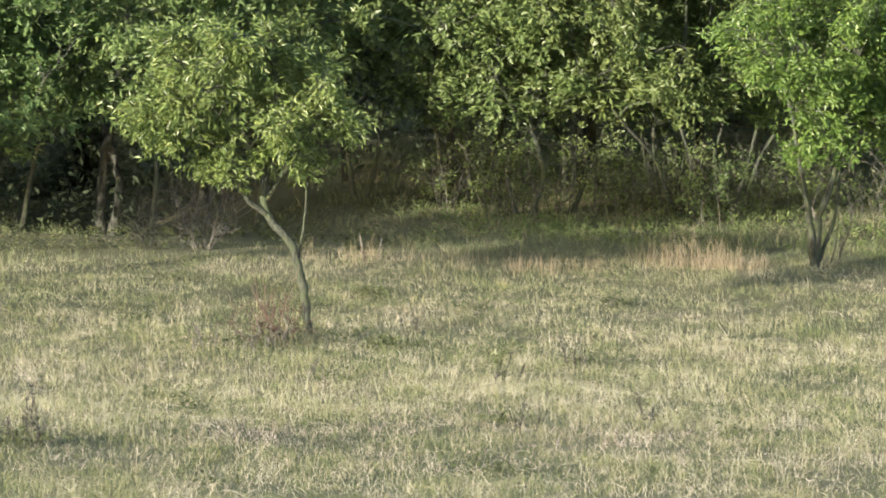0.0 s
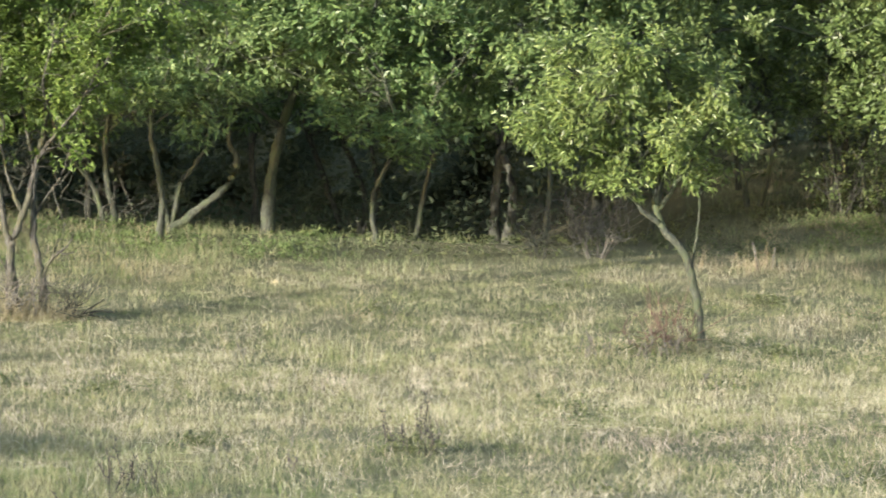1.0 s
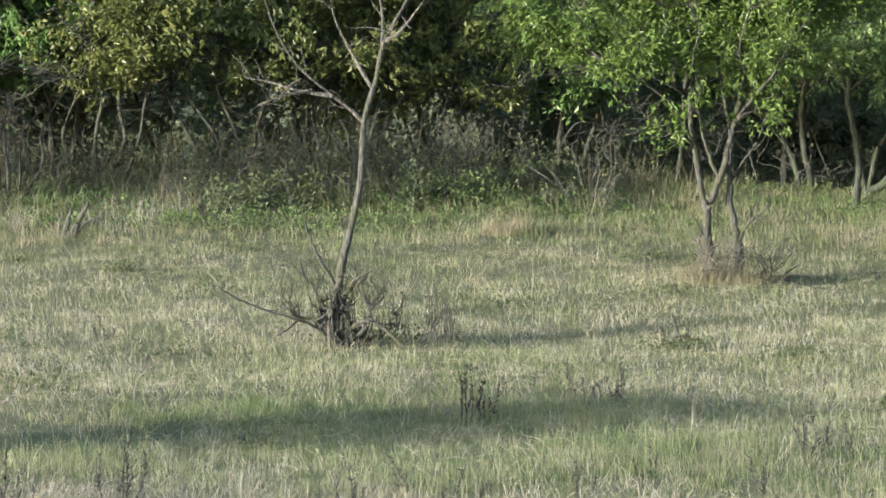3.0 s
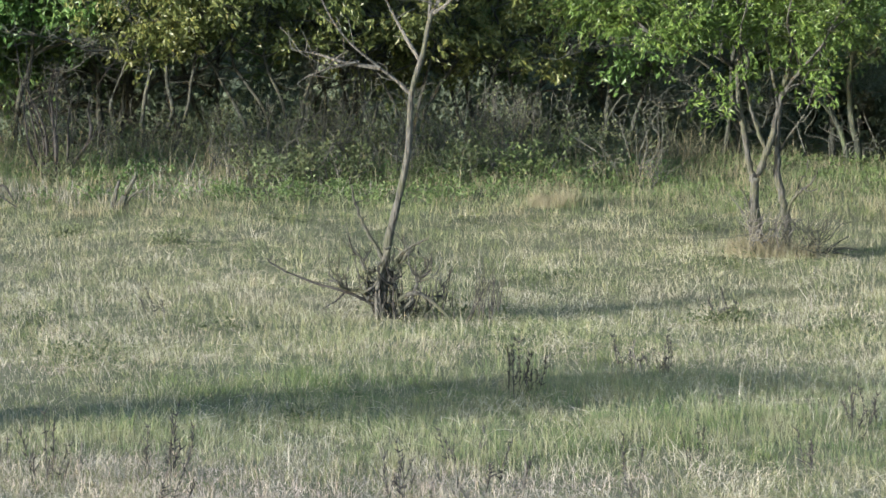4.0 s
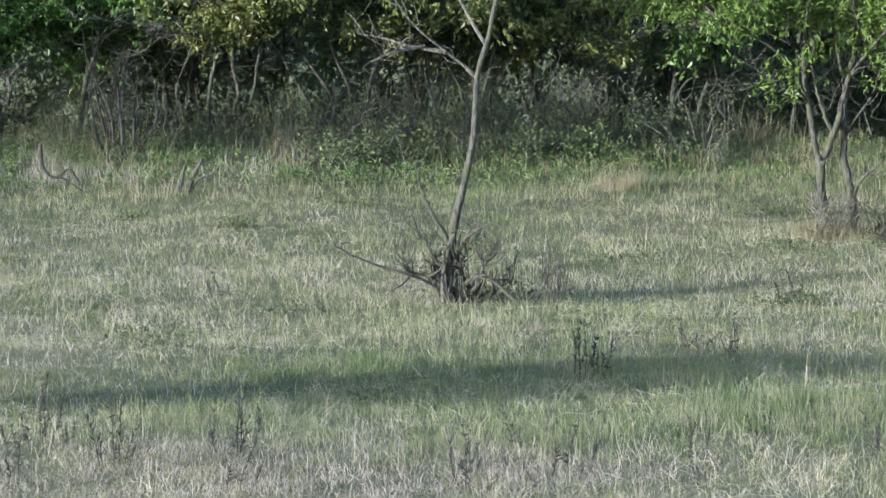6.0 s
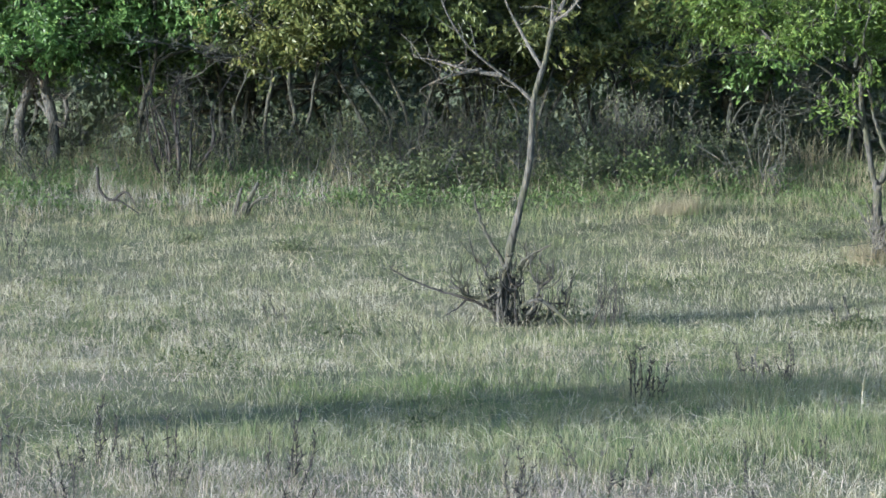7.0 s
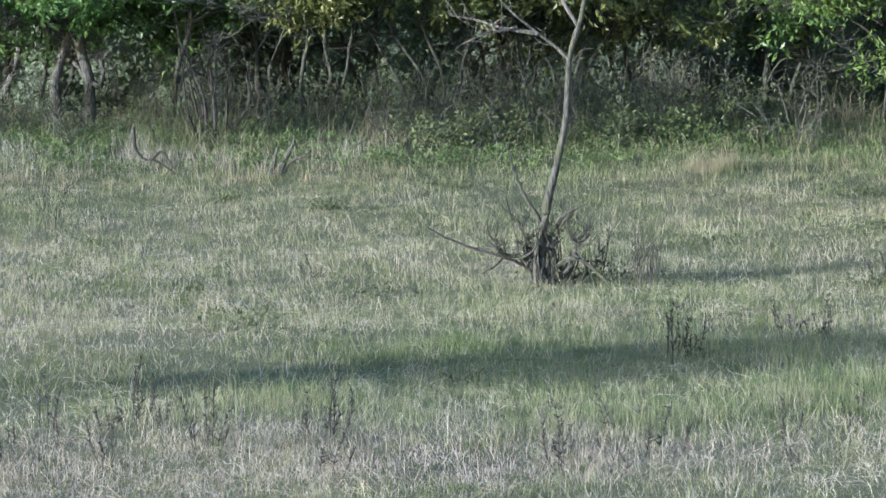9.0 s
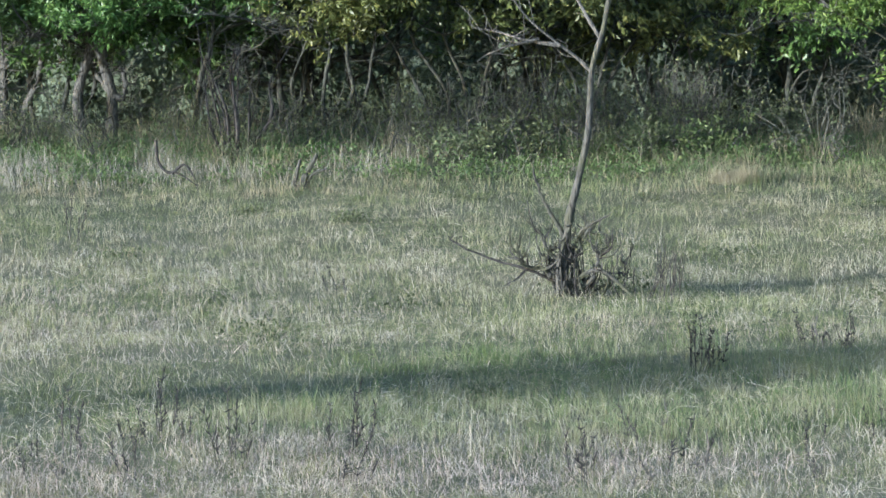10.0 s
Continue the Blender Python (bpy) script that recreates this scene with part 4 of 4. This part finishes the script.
    for k in range(78):
        t = Shape()
        base = props[k % 5]
        p = base[int(rng.integers(2, len(base)))] if k < 56 else np.array([rng.normal(0.14, 0.2), rng.normal(0, 0.1), 0.02])
        sx, sy = rng.choice([-1, 1]) * rng.uniform(0.3, 1), rng.normal(0, 0.5)
        out, rise = rng.uniform(0.06, 0.38), rng.uniform(0.12, 0.5) + (0.22 if k >= 56 else 0)
        e = p + np.array([sx * out, sy * out, rise])
        line = smooth_line([p, p + np.array([sx * out * 0.6, sy * out * 0.6, rise * 0.2]) + rng.normal(0, 0.015, 3), p + np.array([sx * out, sy * out, rise * 0.55]) + rng.normal(0, 0.02, 3), e], 3)
        tube(t, line, rng.uniform(0.013, 0.025), 0.005, 5, 0, rng)
        for j in range(2 + k % 3):
            q = line[2 + j]
            g = q + rng.normal(0, 0.085, 3) + (0, 0, 0.1)
            tube(t, [q, (q + g) / 2 + rng.normal(0, 0.02, 3), g], 0.007, 0.002, 4)
        part("shoot", t, TWIG_DARK if k % 3 == 0 else BARK_DEAD, root)
    for k in range(18):
        t = Shape()
        p = np.array([rng.uniform(0.75, 1.6), rng.normal(0, 0.15), 0.0])
        e = p + np.array([rng.normal(0.1, 0.12), rng.normal(0, 0.1), rng.uniform(0.4, 0.95)])
        line = smooth_line([p, (p + e) / 2 + rng.normal(0, 0.05, 3), e], 3)
        tube(t, line, 0.009, 0.003, 5)
        for j in range(3):
            q = line[2 + j]
            tube(t, [q, q + rng.normal(0, 0.04, 3) + (0, 0, 0.05), q + rng.normal(0, 0.07, 3) + (0, 0, 0.12)], 0.006, 0.002, 4)
        part("shoot", t, TWIG_DARK, root)


dead_tree(-3.38, 56.5)


# ---------- bare shoots along the wood edge ----------
def sapling(seed, tall=2.0, count=7, leafy=40):
    rng = np.random.default_rng(seed)
    root = tagged(new("sapling"), "clump of crooked grey saplings with few small leaves", "sapling", "saplings of the wood edge")
    g = Shape()
    pts = []
    for k in range(count):
        s = Shape()
        a = rng.uniform(0, 6.28)
        f = np.array([0.3 * math.cos(a), 0.3 * math.sin(a), -0.03])
        h = tall * rng.uniform(0.4, 1.1)
        out = rng.uniform(0, 0.45) * h
        e = f + np.array([math.cos(a) * out, math.sin(a) * out, h])
        line = smooth_line([f, f + (e - f) * 0.25 + rng.normal(0, 0.12, 3), f + (e - f) * 0.5 + rng.normal(0, 0.22, 3), f + (e - f) * 0.75 + rng.normal(0, 0.22, 3), e], 3)
        tube(s, line, rng.uniform(0.011, 0.022), 0.004, 5, 0, rng)
        for j in range(3):
            p = line[rng.integers(4, len(line))]
            q = p + rng.normal(0, 0.25, 3) + np.array([0, 0, 0.3])
            tube(s, smooth_line([p, (p + q) / 2 + rng.normal(0, 0.07, 3), q], 2), 0.008, 0.003, 4)
            pts.append(q)
        part("stem", s, BARK_SAPLING if (seed + k) % 3 else THORN, root)
    pts = np.array(pts)
    at = pts[rng.integers(0, len(pts), leafy * 4)] + rng.normal(0, 0.09, (leafy * 4, 3))
    leaves(g, at, rng.normal(0, 1, at.shape), 0.085, 0.045, rng)
    tagged(part("foliage", g, LEAF_EDGE, root), kind="stuff")
    return root


kinds = [sapling(300 + k, 1.25 + 0.3 * (k % 4), 3 + k % 3, (3, 8, 14, 5)[k % 4]) for k in range(6)]
rng = np.random.default_rng(8)
spots = []
for k in range(150):
    if k < 20:
        a, d = rng.uniform(-6, 1), rng.uniform(75.5, 78)
    elif k < 96:
        a, d = rng.uniform(-12.5, -1.0), rng.uniform(76.5, 83)
    elif k < 120:
        a, d = rng.uniform(-2.5, 10), rng.uniform(79.5, 84)
    else:
        a, d = rng.uniform(12.5, 19), rng.uniform(79.5, 86)
    if -10.5 < a < -9.1:
        d = max(d, 82.5)
    spots.append((d * math.sin(radians(a)), d * math.cos(radians(a))))
for k, (x, y) in enumerate(spots):
    if k < len(kinds):
        kinds[k].location = (x, y, gz(x, y))
    else:
        copy_thing(kinds[k % len(kinds)], pose(x, y, gz(x, y), 0, 0, rng.uniform(0, 360)) @ Matrix.Scale(rng.uniform(0.6, 1.1), 4))


# ---------- low leafy shrubs before the thicket ----------
def shrub(seed, tall, wide, count, material, label):
    rng = np.random.default_rng(seed)
    root = tagged(new("shrub"), label, "shrub", "shrubs of the wood edge")
    g, ends = Shape(), []
    for k in range(count):
        st = Shape()
        a = rng.uniform(0, 6.28)
        f = np.array([0.3 * wide * math.cos(a) * rng.uniform(0, 1), 0.3 * wide * math.sin(a), -0.03])
        e = f + np.array([rng.normal(0, 0.35) * wide, rng.normal(0, 0.25) * wide, tall * rng.uniform(0.4, 1.05)])
        line = smooth_line([f, f + (e - f) * 0.4 + rng.normal(0, 0.06, 3), f + (e - f) * 0.75 + rng.normal(0, 0.06, 3), e], 3)
        tube(st, line, rng.uniform(0.008, 0.014), 0.003, 5)
        for j in range(4):
            p = line[rng.integers(2, len(line))]
            q = p + rng.normal(0, 0.16, 3) + np.array([0, 0, 0.08])
            tube(st, [p, (p + q) / 2 + rng.normal(0, 0.03, 3), q], 0.005, 0.002, 4)
            ends += [q, (p + q) / 2]
        ends.append(e)
        part("stem", st, THORN if k % 3 else TWIG_DRY, root)
    ends = np.array(ends)
    ends = ends[rng.uniform(0, 1, len(ends)) < 0.75]
    n = len(ends) * 9
    at = np.repeat(ends, 9, 0) + rng.normal(0, 0.075, (n, 3))
    at[:, 2] = np.maximum(at[:, 2], 0.04)
    leaves(g, at, rng.normal(0, 1, (n, 3)) + np.array([0, 0, 0.2]), 0.085, 0.045, rng)
    tagged(part("foliage", g, material, root), kind="stuff")
    return root


SHRUB_SORTS = ((LEAF_HERB, "low grey-green leafy shrub before the thicket"), (LEAF_SHRUB, "low dark green bramble shrub before the thicket"), (LEAF_EDGE, "low grey-olive thorny shrub at the wood edge"))
shrub_kinds = [shrub(500 + k, (0.75, 0.95, 0.6)[k % 3] * (1 if k < 3 else 0.75), 1.1, 11, *SHRUB_SORTS[k % 3]) for k in range(6)]
rng = np.random.default_rng(10)
for k in range(17):
    if k < 15:
        a, d = radians(rng.uniform(-9.0, -1.0)), rng.uniform(74.8, 81)
    else:
        a, d = radians(rng.uniform(-4.5, 0.5)), rng.uniform(76, 80)
    x, y = d * math.sin(a), d * math.cos(a)
    if k < 6:
        shrub_kinds[k].location = (x, y, gz(x, y))
    else:
        copy_thing(shrub_kinds[int(rng.integers(6))], pose(x, y, gz(x, y), 0, 0, rng.uniform(0, 360)) @ Matrix.Scale(rng.uniform(0.4, 1.1), 4))
hollow_shrubs = [shrub(520 + k, 1.9 + 0.3 * k, 1.5, 9, LEAF_PALE, "tall thin olive-leaved shrub below the wood's first trees") for k in range(2)]
for k in range(9):
    a, d = radians(13.0 + 0.6 * k + rng.normal(0, 0.15)), rng.uniform(78.8, 82.5)
    x, y = d * math.sin(a), d * math.cos(a)
    if k < 2:
        hollow_shrubs[k].location = (x, y, gz(x, y))
    else:
        copy_thing(hollow_shrubs[k % 2], pose(x, y, gz(x, y), 0, 0, rng.uniform(0, 360)) @ Matrix.Scale(rng.uniform(0.7, 1.2), 4))
sward("grey_grass", "tall grey tangled dead grass before the thicket", GREY_GRASS, 6000, 8, 0.38, 0.0042, 33, 0.9, 71.5, 77.0, spread=0.09,
      pick=lambda x, y, d, rng: np.exp(-((bearing(x, y) + 10.2) / 2.0) ** 2 - ((d - 74) / 1.8) ** 2) + 0.25 * np.exp(-((bearing(x, y) + 6.0) / 2.0) ** 2 - ((d - 74.5) / 1.5) ** 2) > rng.uniform(0.02, 1, len(x)))


sward("thicket_grass", "tall dim grey-green grass among the thicket stems", EDGE, 5200, 9, 0.5, 0.0055, 36, 0.9, 74.5, 82.5, spread=0.12,
      pick=lambda x, y, d, rng: (bearing(x, y) < 0.5 + rng.normal(0, 1.0, len(x))) & (d > 75.2 + 0.8 * np.sin(x * 0.8) + rng.normal(0, 0.5, len(x))))


# ---------- weeds standing in the meadow ----------
def weed(seed, tall=0.5, count=5):
    rng = np.random.default_rng(seed)
    root = tagged(new("dead_weed"), "dark withered dock stalks standing in the grass", "weed", "withered weeds of the meadow")
    for k in range(count):
        s = Shape()
        h = tall * rng.uniform(0.35, 1.1)
        f = np.array([rng.normal(0, 0.05), rng.normal(0, 0.07), -0.02])
        e = f + np.array([rng.normal(0, 0.045), rng.normal(0, 0.06), h])
        line = smooth_line([f, (f + e) / 2 + rng.normal(0, 0.025, 3), e], 4)
        tube(s, line, 0.0055, 0.003, 5)
        dry = TWIG_DARK if seed > 401 else TWIG_DRY
        stalk = part("stalk", s, dry, root)
        head = Shape()
        for j in range(14):
            p = line[-1 - j % (len(line) - 3)]
            q = p + rng.normal(0, 0.026, 3) + np.array([0, 0, 0.04])
            tube(head, [p, (p + q) / 2, q], 0.008, 0.003, 4)
        tagged(part("seed_head", head, dry, stalk), kind="stuff")
    return root


weed_kinds = [weed(400 + k, (0.38, 0.44, 0.55, 0.6)[k], (3, 3, 3, 4)[k]) for k in range(4)]
rng = np.random.default_rng(9)
weed_spots = [(-1.25, 47.6, 3), (-1.35, 48.1, 3), (-1.12, 47.7, 2), (-0.06, 50.0, 2), (0.06, 50.1, 1), (0.4, 49.9, 3), (0.34, 49.85, 2), (5.95, 47.6, 3), (6.1, 47.5, 3), (5.8, 47.7, 2), (6.2, 47.9, 1), (2.37, 43.9, 3), (1.75, 41.0, 2), (-1.78, 41.5, 2), (-1.55, 42.1, 1),
              (1.15, 56.7, 1), (1.3, 56.5, 2), (-7.2, 40.3, 3), (-6.7, 41.1, 2), (-6.5, 41.5, 3), (-6.25, 41.3, 2), (-4.4, 40.4, 3), (-5.3, 40.3, 1), (2.5, 44.8, 2), (2.75, 43.9, 3), (13.15, 53.9, 2), (13.8, 49.0, 2),
              (9.9, 58.6, 0), (10.2, 59.0, 1), (10.5, 58.4, 0), (10.75, 59.2, 1), (11.0, 58.9, 0), (11.2, 59.4, 1), (10.0, 59.6, 0), (11.35, 59.8, 1), (10.55, 59.5, 1), (14.9, 56.6, 1), (14.7, 56.2, 2)]
for k in range(9):
    weed_spots.append((radians(rng.uniform(-11, -1)) * 39.5, rng.uniform(38.0, 40.2), int(rng.integers(0, 4))))
for k in range(15):
    a, d = radians(rng.uniform(-11, 1.0) if k < 9 else rng.uniform(1, 18)), rng.uniform(38.5, 42) if k < 7 else rng.uniform(42, 66)
    weed_spots.append((d * math.sin(a), d * math.cos(a), int(rng.integers(4))))
placed = set()
for x, y, k in weed_spots:
    if k not in placed:
        weed_kinds[k].location = (x, y, gz(x, y))
        placed.add(k)
    else:
        copy_thing(weed_kinds[k], pose(x, y, gz(x, y), 0, 0, rng.uniform(0, 360)) @ Matrix.Scale(rng.uniform(0.7, 1.15), 4))


def flowering_weed(x, y):
    rng = np.random.default_rng(46)
    root = tagged(new("flowering_weed"), "tall weed with one pale yellow flower head", "weed")
    root.location = (x, y, gz(x, y))
    s = Shape()
    line = smooth_line([(0.04, 0, -0.02), (0.03, 0, 0.18), (-0.02, 0, 0.34), (-0.09, 0, 0.45)], 4)
    tube(s, line, 0.007, 0.004, 5)
    stalk = part("stalk", s, TWIG_DARK, root)
    g = Shape()
    leaves(g, line[rng.integers(2, len(line), 26)], rng.normal(0, 1, (26, 3)) + np.array([0, 0, 0.3]), 0.1, 0.03, rng)
    part("foliage", g, LEAF_SHRUB, root)
    f = Shape()
    leaves(f, np.repeat(line[-1:], 14, 0) + rng.normal(0, 0.008, (14, 3)), rng.normal(0, 1, (14, 3)) + np.array([-0.3, -0.5, 0.5]), 0.05, 0.02, rng)
    part("flower", f, leaf_material("petal_yellow", (0.4, 0.42, 0.24), (0.5, 0.51, 0.32), (0.6, 0.6, 0.42)), stalk, "pale yellow flower head")


flowering_weed(13.12, 53.94)


# ---------- a dark many-stemmed bush, stumps and fallen wood at the wood edge ----------
def bush(x, y, seed, tall, count, label, material, crook=1.0):
    rng = np.random.default_rng(seed)
    root = tagged(new("bush"), label, "bush")
    root.location = (x, y, gz(x, y) - 0.03)
    for k in range(count):
        s = Shape()
        a = rng.uniform(0, 6.28)
        f = np.array([0.15 * math.cos(a), 0.15 * math.sin(a), 0])
        h = tall * rng.uniform(0.6, 1.05)
        e = f + np.array([math.cos(a) * h * rng.uniform(0.1, 0.6), math.sin(a) * h * 0.3, h])
        line = smooth_line([f, f + (e - f) * 0.3 + rng.normal(0, 0.06 * crook, 3), f + (e - f) * 0.65 + rng.normal(0, 0.1 * crook, 3), e], 4)
        tube(s, line, rng.uniform(0.009, 0.016) * crook ** 0.6 * max(tall, 1.0) ** 0.9, 0.006, 6, 0, rng)
        for j in range(9):
            p = line[rng.integers(3, len(line))]
            q = p + rng.normal(0, 0.25, 3) + np.array([0, 0, 0.25])
            tube(s, smooth_line([p, (p + q) / 2 + rng.normal(0, 0.05, 3), q], 2), 0.008, 0.003, 4)
        part("stem", s, material, root)
    return root


bush(-10.5, 75.7, 71, 2.5, 9, "dark leafless many-stemmed bush at the wood edge", TWIG_DARK, 2.0)
bush(-13.0, 75.2, 72, 1.3, 7, "low leafless thorn bush in grey grass", THORN)
bush(22.9, 69.9, 73, 1.5, 5, "dry leafless bush under a green tree", TWIG_DRY)
bush(25.2, 71.5, 74, 2.2, 10, "dry grey many-stemmed bush at the meadow's edge", TWIG_DRY)
bush(12.4, 73.4, 75, 1.05, 13, "tangle of dry dead shoots before the dark wood", TWIG_DRY)
bush(11.4, 73.6, 76, 0.75, 10, "low tangle of dry dead shoots", THORN)
bush(2.05, 64.6, 78, 0.62, 9, "tangle of dry dead shoots round two tree trunks", TWIG_DRY)
bush(2.6, 64.7, 79, 0.55, 5, "low dark dead shoots beside a tree", THORN)
bush(10.9, 59.7, 80, 0.6, 4, "thin brown dead shoots in the meadow grass", STALK_BROWN)
bush(11.5, 60.1, 77, 0.7, 4, "thin brown dry shoots round a crooked young trunk", STALK_BROWN)


def snag(x, y, label, lines, material):
    """A broken dead branch or stump, as a few limbs of (radius, tip radius, points)."""
    rng = np.random.default_rng(int(abs(x) * 100))
    root = tagged(new("dead_branch"), label, "dead wood")
    root.location = (x, y, gz(x, y) - 0.02)
    for r0, r1, pts in lines:
        s = Shape()
        tube(s, smooth_line(pts, 5), r0, r1, 7, 0, rng)
        part("limb", s, material, root)


snag(-8.75, 71.3, "broken grey stump leaning in the grass", [(0.075, 0.035, [(0, 0, 0), (0.1, 0, 0.25), (0.28, 0, 0.58)]), (0.06, 0.025, [(-0.12, 0, 0), (-0.07, 0, 0.25), (0.0, 0, 0.5)]), (0.04, 0.015, [(0.08, 0, 0.05), (0.22, 0, 0.26), (0.46, 0, 0.36)])], BARK_DEAD)
snag(-10.9, 71.6, "dark dead branch bent over the grass", [(0.034, 0.014, [(-0.38, 0, 0.85), (-0.35, 0, 0.5), (-0.2, 0, 0.3), (0.0, 0, 0.27), (0.34, 0, 0.05)]), (0.034, 0.012, [(-0.1, 0, 0.28), (0.12, 0, 0.42), (0.3, 0, 0.16)])], TWIG_DARK)
snag(3.0, 64.8, "fallen dead branch beside a tree", [(0.03, 0.012, [(-0.5, 0, 0.02), (-0.1, 0, 0.08), (0.2, 0, 0.16), (0.45, 0, 0.14)]), (0.02, 0.008, [(-0.1, 0, 0.08), (0.15, 0, 0.25), (0.3, 0, 0.34)]), (0.02, 0.008, [(0.0, 0, 0.1), (0.2, 0, 0.08), (0.4, 0, 0.02)])], THORN)
snag(14.9, 71.4, "pale thin broken stake of dead wood", [(0.025, 0.015, [(0, 0, 0), (-0.03, 0, 0.25), (-0.08, 0, 0.48)])], TWIG_DRY)
snag(15.2, 71.6, "short pale dead shoot in dry grass", [(0.02, 0.01, [(0, 0, 0), (0.03, 0, 0.2), (0.06, 0, 0.38)])], TWIG_DRY)
